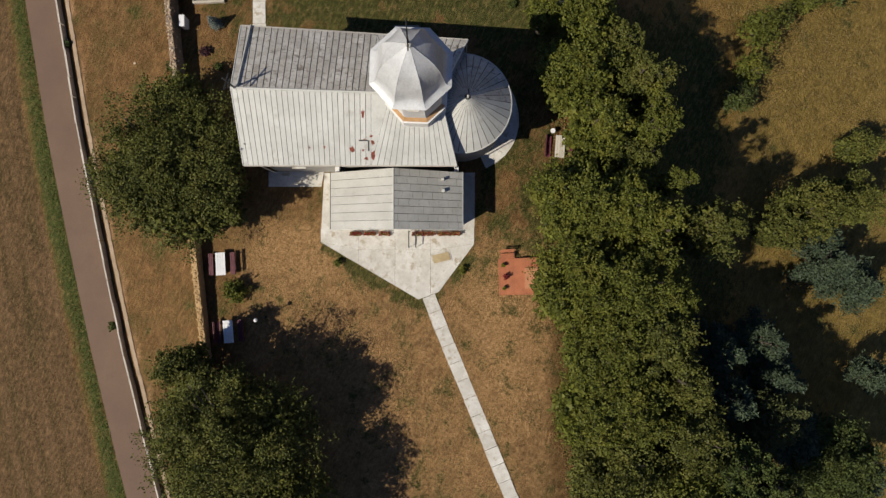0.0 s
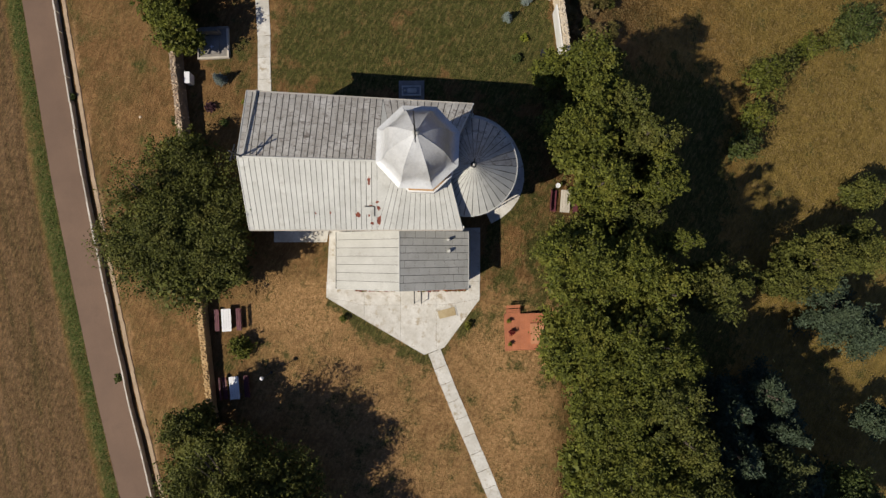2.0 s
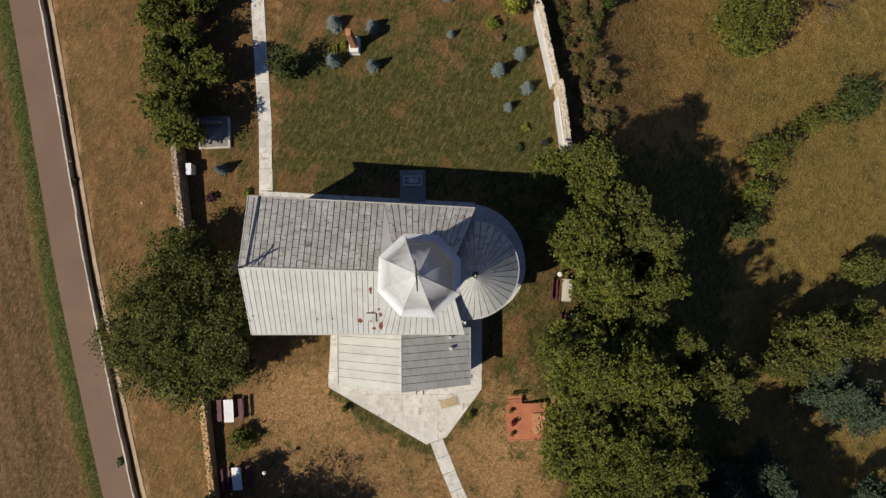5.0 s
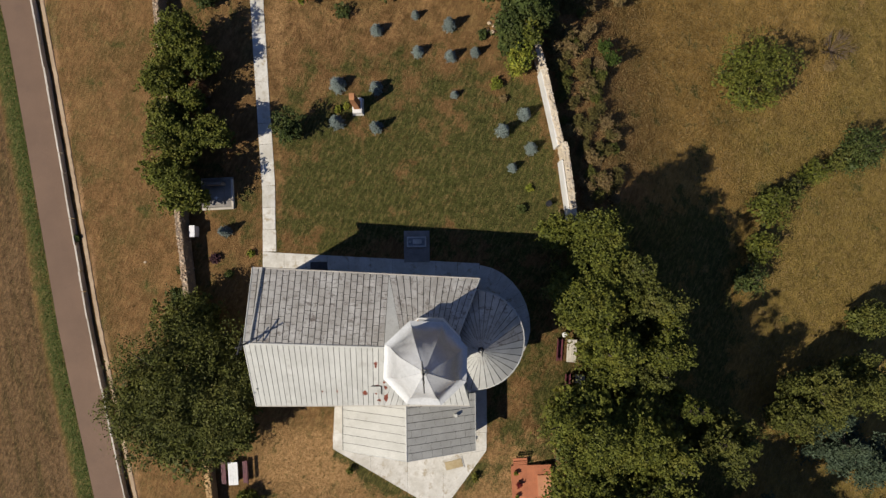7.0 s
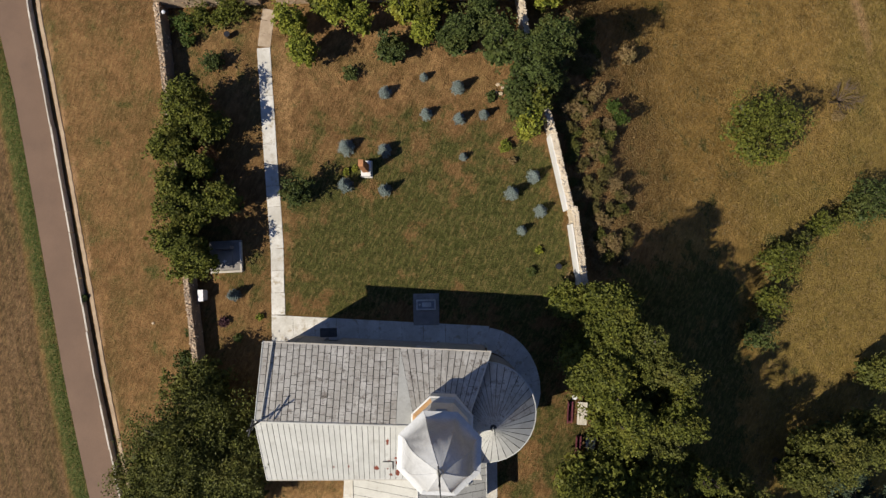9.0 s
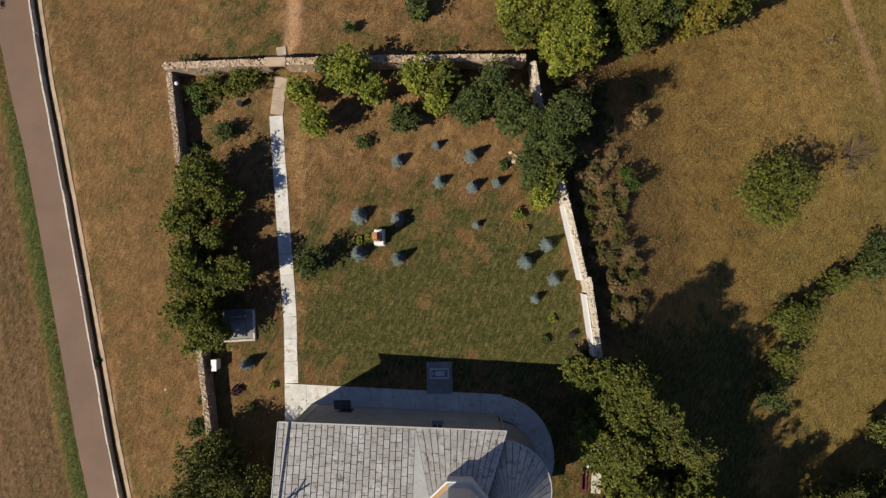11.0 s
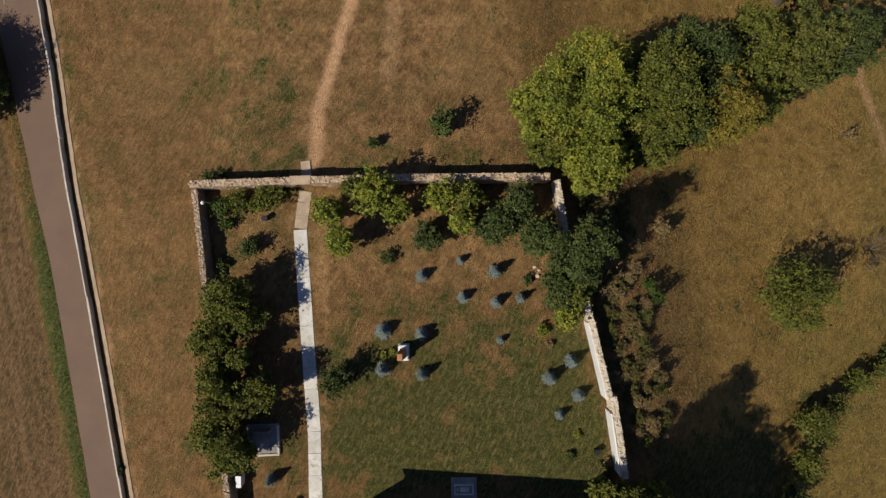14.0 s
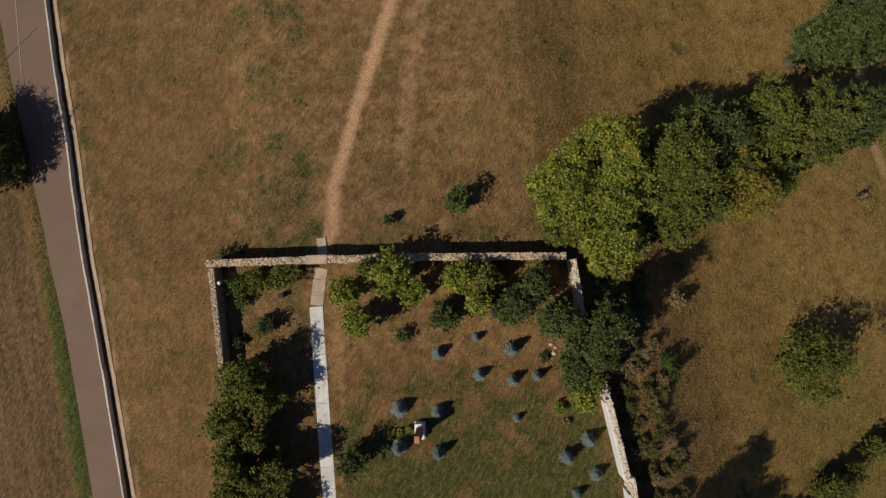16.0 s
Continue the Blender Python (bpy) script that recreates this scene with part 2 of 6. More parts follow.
def ground_material():
    m, nt, bsdf = nodes_of("dry_grassland")
    nt.nodes.new("ShaderNodeNewGeometry").name = "where"

    def mask(name):
        a = nt.nodes.new("ShaderNodeAttribute")
        a.attribute_name = name
        return a.outputs["Fac"]

    big, mid, fine = noise_node(nt, 0.12, 5.0, 0.65), noise_node(nt, 0.75, 6.0, 0.72), noise_node(nt, 6.0, 6.0, 0.8)
    patch = noise_node(nt, 0.28, 6.0, 0.7)
    c = blend(nt, spread(nt, mid, 0.33, 0.67), (0.108, 0.058, 0.021), (0.285, 0.154, 0.063))
    c = blend(nt, spread(nt, patch, 0.45, 0.6, 0.0, 0.7), c, (0.120, 0.080, 0.027))
    c = blend(nt, spread(nt, big, 0.45, 0.7, 0.0, 0.5), c, (0.255, 0.155, 0.060))
    field = mask("meadow")
    c = blend(nt, field, c, blend(nt, spread(nt, mid, 0.3, 0.7), (0.160, 0.098, 0.022), (0.475, 0.283, 0.082)))
    c = blend(nt, spread(nt, maths(nt, "ADD", mask("olive"), maths(nt, "MULTIPLY", maths(nt, "SUBTRACT", big, 0.5), 0.8)), 0.2, 0.9, 0.0, 0.75), c, blend(nt, spread(nt, mid, 0.3, 0.7), (0.096, 0.074, 0.016), (0.285, 0.205, 0.051)))
    pale = spread(nt, maths(nt, "ADD", mask("pale"), maths(nt, "MULTIPLY", maths(nt, "SUBTRACT", mid, 0.5), 1.4)), 0.2, 0.9, 0.0, 0.9)
    c = blend(nt, pale, c, blend(nt, spread(nt, noise_node(nt, 3.4, 6.0, 0.75), 0.38, 0.62), (0.29, 0.165, 0.066), (0.57, 0.335, 0.148)))
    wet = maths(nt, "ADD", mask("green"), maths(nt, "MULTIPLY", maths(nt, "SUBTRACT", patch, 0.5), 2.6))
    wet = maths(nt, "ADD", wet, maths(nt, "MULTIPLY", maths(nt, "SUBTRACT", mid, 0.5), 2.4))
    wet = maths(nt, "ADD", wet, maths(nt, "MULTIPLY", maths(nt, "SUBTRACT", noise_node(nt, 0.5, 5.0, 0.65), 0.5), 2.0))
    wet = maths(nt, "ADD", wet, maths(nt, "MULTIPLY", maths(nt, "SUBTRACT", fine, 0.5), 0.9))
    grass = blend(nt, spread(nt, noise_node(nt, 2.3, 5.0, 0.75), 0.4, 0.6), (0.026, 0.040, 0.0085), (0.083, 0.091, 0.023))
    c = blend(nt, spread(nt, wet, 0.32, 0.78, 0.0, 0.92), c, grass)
    lush = spread(nt, maths(nt, "ADD", mask("lush"), maths(nt, "MULTIPLY", maths(nt, "SUBTRACT", mid, 0.5), 1.4)), 0.3, 0.8)
    c = blend(nt, lush, c, blend(nt, spread(nt, noise_node(nt, 2.3, 5.0, 0.75), 0.3, 0.7), (0.036, 0.054, 0.014), (0.100, 0.115, 0.030)))
    bare = spread(nt, maths(nt, "ADD", mask("bare"), maths(nt, "MULTIPLY", maths(nt, "SUBTRACT", mid, 0.5), 0.9)), 0.12, 0.95)
    c = blend(nt, bare, c, (0.60, 0.345, 0.18))
    plough = spread(nt, maths(nt, "ADD", mask("plough"), maths(nt, "MULTIPLY", maths(nt, "SUBTRACT", mid, 0.5), 0.6)), 0.3, 0.7)
    cut = nt.nodes.new("ShaderNodeSeparateXYZ")
    nt.links.new(nt.nodes["where"].outputs["Position"], cut.inputs[0])
    lie = nt.nodes.new("ShaderNodeCombineXYZ")
    nt.links.new(maths(nt, "ADD", cut.outputs[0], maths(nt, "MULTIPLY", cut.outputs[1], 0.19)), lie.inputs[0])
    nt.links.new(maths(nt, "MULTIPLY", cut.outputs[1], 0.10), lie.inputs[1])
    row = noise_node(nt, 0.9, 5.0, 0.7, lie.outputs[0])
    straw = blend(nt, spread(nt, noise_node(nt, 1.8, 5.0, 0.8), 0.35, 0.65), (0.060, 0.035, 0.017), (0.192, 0.114, 0.055))
    straw = blend(nt, spread(nt, row, 0.50, 0.64, 0.0, 0.8), straw, (0.060, 0.047, 0.018))
    straw = blend(nt, spread(nt, row, 0.48, 0.36, 0.0, 0.5), straw, (0.20, 0.125, 0.066))
    c = blend(nt, plough, c, straw)
    c = blend(nt, spread(nt, fine, 0.45, 0.6, 0.0, 0.22), c, (0.055, 0.037, 0.015))
    c = blend(nt, spread(nt, noise_node(nt, 1.9, 6.0, 0.75), 0.50, 0.66, 0.0, 0.28), c, (0.058, 0.048, 0.017))
    speck = spread(nt, noise_node(nt, 3.1, 6.0, 0.8), 0.60, 0.72, 0.0, 0.5)
    c = blend(nt, speck, c, (0.33, 0.20, 0.105))
    comb = nt.nodes.new("ShaderNodeCombineXYZ")
    nt.links.new(maths(nt, "ADD", cut.outputs[0], maths(nt, "MULTIPLY", cut.outputs[1], -0.5)), comb.inputs[0])
    nt.links.new(maths(nt, "MULTIPLY", maths(nt, "ADD", cut.outputs[1], maths(nt, "MULTIPLY", cut.outputs[0], 0.5)), 0.24), comb.inputs[1])
    fibre = noise_node(nt, 3.6, 6.0, 0.82, comb.outputs[0])
    c = blend(nt, spread(nt, fibre, 0.50, 0.36, 0.0, 0.34), c, (0.040, 0.030, 0.011))
    c = blend(nt, spread(nt, fibre, 0.50, 0.64, 0.0, 0.55), c, blend(nt, 0.55, c, (0.46, 0.29, 0.125)))
    nt.links.new(c, bsdf.inputs["Base Color"])
    bsdf.inputs["Roughness"].default_value = 1.0
    bsdf.inputs["Specular IOR Level"].default_value = 0.1
    relief(nt, bsdf, maths(nt, "ADD", maths(nt, "ADD", maths(nt, "MULTIPLY", fine, 0.7), maths(nt, "MULTIPLY", fibre, 1.6)), maths(nt, "MULTIPLY", mid, 1.5)), 0.9, 0.15)
    return m


GROUND = ground_material()


# ---------------------------------------------------------------- building helpers
def thing(name, x, y, z, label, category, group="", turn=0.0):
    ob = new(name)
    ob.empty_display_size = 0.3
    ob.matrix_basis = pose(x, y, z, 0, 0, turn)
    return tagged(ob, label, category, group)


def part(name, bm, material, parent=None, label=""):
    me = bpy.data.meshes.new(name)
    bm.to_mesh(me)
    bm.free()
    me.materials.append(material)
    ob = new(name, me)
    ob.parent = parent
    return tagged(ob, label)


def raw(name, verts, faces, material, parent=None, label="", smooth=False):
    me = bpy.data.meshes.new(name)
    me.from_pydata([tuple(v) for v in verts], [], faces)
    me.materials.append(material)
    if smooth:
        me.polygons.foreach_set("use_smooth", [True] * len(me.polygons))
    me.update()
    ob = new(name, me)
    ob.parent = parent
    return tagged(ob, label)


def box(bm, x0, x1, y0, y1, z0, z1, bevel=0.0):
    made = bmesh.ops.create_cube(bm, size=1.0, matrix=Matrix.LocRotScale(((x0 + x1) / 2, (y0 + y1) / 2, (z0 + z1) / 2), None, (x1 - x0, y1 - y0, z1 - z0)))
    if bevel:
        edges = list({e for v in made["verts"] for e in v.link_edges})
        bmesh.ops.bevel(bm, geom=edges, offset=bevel, segments=2, affect="EDGES")
    return bm


def boxed(name, size, material, parent=None, label="", bevel=0.0):
    return part(name, box(bmesh.new(), *size, bevel), material, parent, label)


def rod(bm, a, b, r0, r1=None, sides=8):
    a, b = Vector(a), Vector(b)
    m = Matrix.Translation((a + b) / 2) @ (b - a).to_track_quat("Z", "Y").to_matrix().to_4x4()
    bmesh.ops.create_cone(bm, cap_ends=True, segments=sides, radius1=r0, radius2=r0 if r1 is None else r1, depth=(b - a).length, matrix=m)
    return bm


def tube(bm, pts, r, sides=6):
    """A bent rail: one connected tube through the points."""
    pts = [Vector(p) for p in pts]
    rings = []
    for i, p in enumerate(pts):
        d = (pts[min(i + 1, len(pts) - 1)] - pts[max(i - 1, 0)]).normalized()
        u = d.cross(Vector((0.31, 0.17, 0.94))).normalized()
        v = d.cross(u)
        rings.append([bm.verts.new(p + (u * math.cos(k * math.tau / sides) + v * math.sin(k * math.tau / sides)) * r) for k in range(sides)])
    for a, b in zip(rings, rings[1:]):
        for k in range(sides):
            bm.faces.new([a[k], a[(k + 1) % sides], b[(k + 1) % sides], b[k]])
    bm.faces.new(rings[0][::-1])
    bm.faces.new(rings[-1])
    return bm


def prism(name, outline, z0, z1, material, parent=None, label=""):
    """An upright slab on an outline of (x, y), counter-clockwise."""
    n = len(outline)
    verts = [(x, y, z0) for x, y in outline] + [(x, y, z1) for x, y in outline]
    faces = [tuple(range(n, 2 * n)), tuple(reversed(range(n)))] + [(i, (i + 1) % n, n + (i + 1) % n, n + i) for i in range(n)]
    return raw(name, verts, faces, material, parent, label)


def lerp(a, b, t):
    return a + (b - a) * t


# ---------------------------------------------------------------- the lie of the land
def ease(a, b, x):
    t = np.clip((x - a) / (b - a), 0, 1)
    return t * t * (3 - 2 * t)


def west_edge(y):
    return -22.4 - 0.1 * np.minimum(y, 47.0)


def east_edge(y):
    return 9.0 - 0.165 * np.clip(y - 20.0, 0.0, 60.0)


def land(x, y):
    """Height of the ground: a level churchyard on a knoll that falls to the road and to the meadow."""
    x, y = np.asarray(x, float), np.asarray(y, float)
    dw, de = west_edge(y) - x, x - east_edge(y)
    z = -1.4 * ease(45.5, 58.0, y) * (1 - 0.7 * ease(8, 20, dw))
    ww = ease(-13, -9, y) * (1 - ease(45.5, 49, y))
    we = ease(17, 21, y) * (1 - ease(44, 48, y))
    dw = dw + 3.0 * (1 - ww) * ease(-16, -4, dw) * (1 - ease(-1, 14, dw))
    de = de + 2.0 * (1 - we) * ease(-14, -4, de) * (1 - ease(0, 12, de))
    west = -1.0 * lerp(ease(-4, 5, dw), ease(-0.3, 0.5, dw), ww) - 0.24 * np.clip(dw, 0, 45) - 0.05 * np.clip(12 - y, 0, 60) * ease(0, 6, dw)
    east = np.interp(de, [-0.3, 0.5, 2.2, 5, 12.5, 17.6, 21, 28, 40, 60, 100], [0, -0.08, -0.22, -1.2, -6.0, -8.3, -9.8, -11.6, -14.5, -18, -22])
    soft = np.interp(de, [-4, -1.5, 1, 3.0, 6, 12.5, 17.6, 21, 28, 40, 60, 100], [0, -0.05, -0.5, -1.3, -3.2, -6.4, -8.3, -9.8, -11.6, -14.5, -18, -22])
    return z + west + lerp(soft, east, we)


def at(x, y):
    return float(land(x, y))


# road: x of its two edges at a given y
def road_e(y):
    y = np.clip(y, -70.0, 130.0)
    return -33.11 + y * (-0.1978 + y * (0.0007967 - 1.357e-05 * y)) + np.interp(y, [54, 60, 66.5, 74, 82, 130], [0, 0.4, 0.85, 1.85, 3.6, 26.0])


def road_w(y):
    return road_e(y) - 3.55 - np.interp(y, [40, 50, 56, 67, 80], [0, 0.5, 1.0, 1.9, 2.8])


def road_height(x, y):
    return 0.35 * land(x, y) + 0.65 * land((road_w(y) + road_e(y)) / 2, y) + 0.05


def track_x(y):
    return np.interp(y, [46, 48.6, 53, 59.6, 69, 85], [-17.3, -16.8, -16.6, -14.7, -11.5, -5.5])


def build_ground():
    far = [1.5, 3, 5, 8, 13, 21, 34, 55, 90, 150, 250, 400]
    ys = np.concatenate([-36 - np.array(far[::-1]), np.arange(-36, 82, 0.6), 82 + np.array(far)])
    left = np.concatenate([-np.array(far[::-1]) - 45, -np.arange(45, 0.8, -0.6), [-0.7, -0.5, -0.2, 0.1, 0.3]])
    right = np.concatenate([[-0.3, -0.1, 0.2, 0.5, 0.7], np.arange(1.2, 50, 0.6), 50 + np.array(far)])
    mid = np.linspace(0, 1, 62)[1:-1]
    n_l, n_r = len(left), len(right)
    cols = n_l + len(mid) + n_r
    x = np.zeros((len(ys), cols))
    for i, y in enumerate(ys):
        w, e = west_edge(y), east_edge(y)
        x[i, :n_l] = w + left
        x[i, n_l:-n_r] = w + 0.3 + mid * (e - w - 0.6)
        x[i, -n_r:] = e + right
    y = np.repeat(ys[:, None], cols, 1)
    z = land(x, y)
    rng = np.random.default_rng(3)
    z += rng.normal(0, 0.012, z.shape)
    on = ease(-0.6, -0.1, x - road_w(y)) * ease(-0.15, 0.1, road_e(y) - x)
    z = lerp(z, np.minimum(z, road_height(x, y) - 0.09), on)
    verts = np.stack([x, y, z], -1).reshape(-1, 3)
    a = np.arange(len(ys) - 1)[:, None] * cols + np.arange(cols - 1)
    faces = np.stack([a, a + 1, a + cols + 1, a + cols], -1).reshape(-1, 4)
    ob = raw("ground", verts, faces.tolist(), GROUND, smooth=True)
    tagged(ob, "dry grassland with green patches round a walled churchyard", "ground", kind="structure")
    # what grows where: greener lawn north of the church, lush verge by the road, worn tracks; the hollow's shade
    # painted in too
    inside = ease(-0.5, 1.0, x - west_edge(y)) * ease(-0.5, 1.0, east_edge(y) - x)
    green = 0.68 * inside * ease(17, 21, y) * (1 - ease(31, 40, y)) * ease(-17.5, -14, x)
    green += 0.32 * inside * ease(15, 18, y) * (1 - ease(26, 34, y))
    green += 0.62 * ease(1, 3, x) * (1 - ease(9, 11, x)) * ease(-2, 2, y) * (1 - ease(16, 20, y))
    green += 0.35 * inside * ease(1, 4, x) * ease(18, 20, y) * (1 - ease(26, 30, y))
    green += 0.4 * np.exp(-((x + 13.0) ** 2 / 3 + (y - 4.8) ** 2 / 1.5))
    green += 0.10 * ease(9, 24, x - east_edge(y) + 9) * (1 - 0.3 * ease(38, 52, y))
    # dark green that paints the tree shade deeper into the eastern hollow
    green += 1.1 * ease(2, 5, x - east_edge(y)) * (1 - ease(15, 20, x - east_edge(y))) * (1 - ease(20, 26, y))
    green += 0.08 * ease(48, 66, y) * ease(-12, 12, x)
    green += 0.22 * inside * (1 - ease(-2, 3, y))
    green += 0.34 * inside * ease(36, 40, y) * (1 - ease(-19.5, -17.5, x))
    green += 0.34 * ease(46.2, 46.8, y) * (1 - ease(48, 51, y)) * ease(-27, -24, x) * (1 - ease(2, 6, x))
    green += 0.3 * ease(1.1, 1.4, x - road_e(y)) * (1 - ease(1.8, 3.2, x - road_e(y)))
    green += 0.2 * (1 - ease(0.5, 2.5, west_edge(y) - x)) * ease(0, 0.5, west_edge(y) - x)
    apron = np.interp(x, [-12.5, -11.7, -3.15, -1.4, 1.7, 2.4], [3.0, 1.25, -3.75, -3.1, 1.1, 7.0])
    green += 0.8 * np.exp(-((y - apron + 0.5) / 0.9) ** 2) * ease(-12.5, -11.5, x) * (1 - ease(2.2, 2.8, x))
    verge = road_w(y) - x
    lush = (0.88 + 0.12 * np.sin(y / 5.0 + 1.0) - 0.65 * ease(38, 54, y)) * ease(-0.2, 0.3, verge) * (1 - ease(1.3, 3.4, verge))
    field = ease(1.9, 3.2, verge)
    d = np.abs(x - track_x(y))
    bare = 1.0 * (1 - ease(0.1, 1.1, d)) * ease(46.5, 48, y)
    d2 = np.abs(x - np.interp(y, [54, 62, 69, 85], [-10.4, -9.6, -8.6, -7]))
    bare = np.maximum(bare, 0.36 * (1 - ease(0.2, 1.8, d2)) * ease(53, 57, y))
    d3 = np.abs(x - np.interp(y, [30, 46.7, 53.2, 58.0, 90], [46, 43.1, 41.9, 40.5, 37]))
    bare = np.maximum(bare, 0.62 * (1 - ease(0.2, 1.0, d3)) * ease(40, 50, y))
    bare = np.maximum(bare, 0.5 * ease(1.2, 1.3, x - road_e(y)) * (1 - ease(1.35, 1.9, x - road_e(y))))
    pale = 0.75 * np.exp(-((x + 13.5) ** 2 / 14 + (y - 1.0) ** 2 / 7)) + 0.75 * np.exp(-((x - 5.5) ** 2 / 8 + (y + 6.0) ** 2 / 45))
    pale += 0.62 * inside * (1 - ease(0, 5, y)) * ease(-21, -17, x) + 0.35 * np.exp(-((x + 16.2) ** 2 / 0.6)) * ease(18, 20, y) * (1 - ease(40, 44, y))
    pale += 0.32 * inside * ease(33, 39, y)
    # meadow tone is brighter, to make up for weaker sun on this slope
    meadow = ease(4, 14, x - east_edge(y)) * 0.9
    olive = ease(14, 24, x - east_edge(y)) * (1 - 0.7 * ease(28, 38, y)) + 0.6 * ease(36, 42, x) * (1 - ease(60, 70, y))
    meadow += 0.4 * ease(52, 58, y) * ease(-8, 6, x) * (1 - ease(8, 16, x))
    meadow = np.minimum(meadow, 1.0)
    olive = np.minimum(olive, 1.0)
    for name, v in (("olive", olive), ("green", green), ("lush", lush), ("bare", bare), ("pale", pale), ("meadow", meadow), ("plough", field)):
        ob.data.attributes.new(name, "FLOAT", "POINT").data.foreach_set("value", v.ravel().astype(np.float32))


build_ground()


def build_road():
    ys = np.arange(-60, 120, 1.0)
    n = 9
    verts, faces = [], []
    for y in ys:
        for k in range(n):
            x = lerp(road_w(y), road_e(y), k / (n - 1))
            verts.append((x, y, float(road_height(x, y)) - 0.03 * abs(k - 4) / 4))
    for i in range(len(ys) - 1):
        faces += [(i * n + k, i * n + k + 1, (i + 1) * n + k + 1, (i + 1) * n + k) for k in range(n - 1)]
    m = len(verts)
    verts += [(x, y, z - 0.9) for x, y, z in verts]
    for i in range(len(ys) - 1):
        for k in (0, n - 1):
            q = [i * n + k, (i + 1) * n + k, m + (i + 1) * n + k, m + i * n + k]
            faces.append(tuple(q))
    tagged(raw("road", verts, faces, ASPHALT, smooth=False), "narrow sun-bleached asphalt lane beside a low kerb wall", "road", kind="structure")
    kerb = thing("kerb_wall", 0, 0, 0, "broken low concrete kerb wall along the asphalt lane", "kerb")
    rng = random.Random(5)
    y = -34.0
    while y < 82:
        step = rng.uniform(1.7, 2.6)
        y1 = y + step - rng.choice([0.01, 0.01, 0.02, 0.06])
        wob = rng.uniform(-0.015, 0.015)
        a, b = road_e(y) + 0.05 + wob, road_e(y1) + 0.05 + wob
        h = rng.uniform(0.54, 0.60)
        w = rng.uniform(0.15, 0.21)
        block = bmesh.new()
        box(block, 0, w, 0, 1, -0.8, h, 0.02)
        for v in block.verts:
            xx, yy = lerp(a, b, v.co.y) + v.co.x, lerp(y, y1, v.co.y)
            v.co = (xx, yy, lerp(at(a + 0.3, y), at(b + 0.3, y1), v.co.y) + v.co.z)
        part("kerb_block", block, KERB, kerb)
        y += step


build_road()


def road_strip(name, label, a, b, width, material):
    """A thin worn strip that lies on the lane: a faded line or a tarred crack."""
    a, b = Vector(a), Vector(b)
    side = Vector((a.y - b.y, b.x - a.x)).normalized() * width / 2
    n = 16
    verts = []
    for lift in (0.018, -0.04):
        for k in range(n + 1):
            p = a + (b - a) * (k / n)
            for q in (p - side, p + side):
                verts.append((q.x, q.y, float(road_height(q.x, q.y)) + lift))
    m = 2 * (n + 1)
    faces = [(2 * k, 2 * k + 1, 2 * k + 3, 2 * k + 2) for k in range(n)]
    faces += [(2 * k, 2 * k + 2, m + 2 * k + 2, m + 2 * k) for k in range(n)] + [(2 * k + 3, 2 * k + 1, m + 2 * k + 1, m + 2 * k + 3) for k in range(n)]
    tagged(raw(name, verts, faces, material), label, "road marking", kind="structure")


LINE_PAINT = surface("worn_line_paint", (0.30, 0.23, 0.175), (0.24, 0.175, 0.13), (0.18, 0.125, 0.09), 3.0, 16.0, 0.9, stains=0.8)
TAR = surface("tar_filled_crack", (0.085, 0.062, 0.05), (0.06, 0.045, 0.038), (0.11, 0.08, 0.06), 3.0, 16.0, 0.8)
road_strip("road_line", "faded pale line worn into the asphalt lane", (-50.95, 75.0), (-49.9, 66.0), 0.12, LINE_PAINT)
road_strip("road_crack", "dark tarred crack running across the lane", (-52.6, 67.1), (-48.3, 71.0), 0.05, TAR)


def build_bank():
    """The strip of bare soil cut by the drain behind the kerb wall."""
    rng = np.random.default_rng(4)
    verts, faces = [], []
    ys = np.arange(-40, 90, 0.35)
    for y in ys:
        x = road_e(y) + 0.66 + rng.normal() * 0.012
        w = 0.62 + rng.normal() * 0.02
        for k, lift in enumerate((-0.25, 0.05, 0.07, -0.1)):
            xx = x + w * (0, 0.12, 0.8, 1.0)[k]
            verts.append((xx, y, at(xx, y) + lift))
    for i in range(len(ys) - 1):
        faces += [(4 * i + k, 4 * i + k + 1, 4 * i + 5 + k, 4 * i + 4 + k) for k in range(3)]
    tagged(raw("soil_bank", verts, faces, EARTH), "strip of bare tan soil behind the kerb wall", "bank", kind="structure")


build_bank()


# ---------------------------------------------------------------- church
EAVE, RIDGE = 7.8, 10.7
SW, SE, NE, NW = Vector((-15.9, 6.85, EAVE)), Vector((0.15, 6.8, EAVE)), Vector((1.0, 16.25, EAVE)), Vector((-15.96, 17.25, EAVE + 0.5))
RW, RE = Vector((-15.85, 11.95, RIDGE)), Vector((-1.05, 11.4, RIDGE))
APSE, APSE_R = Vector((0.55, 11.62)), 3.76
TOWER, TOWER_R, TOWER_EAVE = Vector((-2.67, 11.47)), 2.72, 16.65


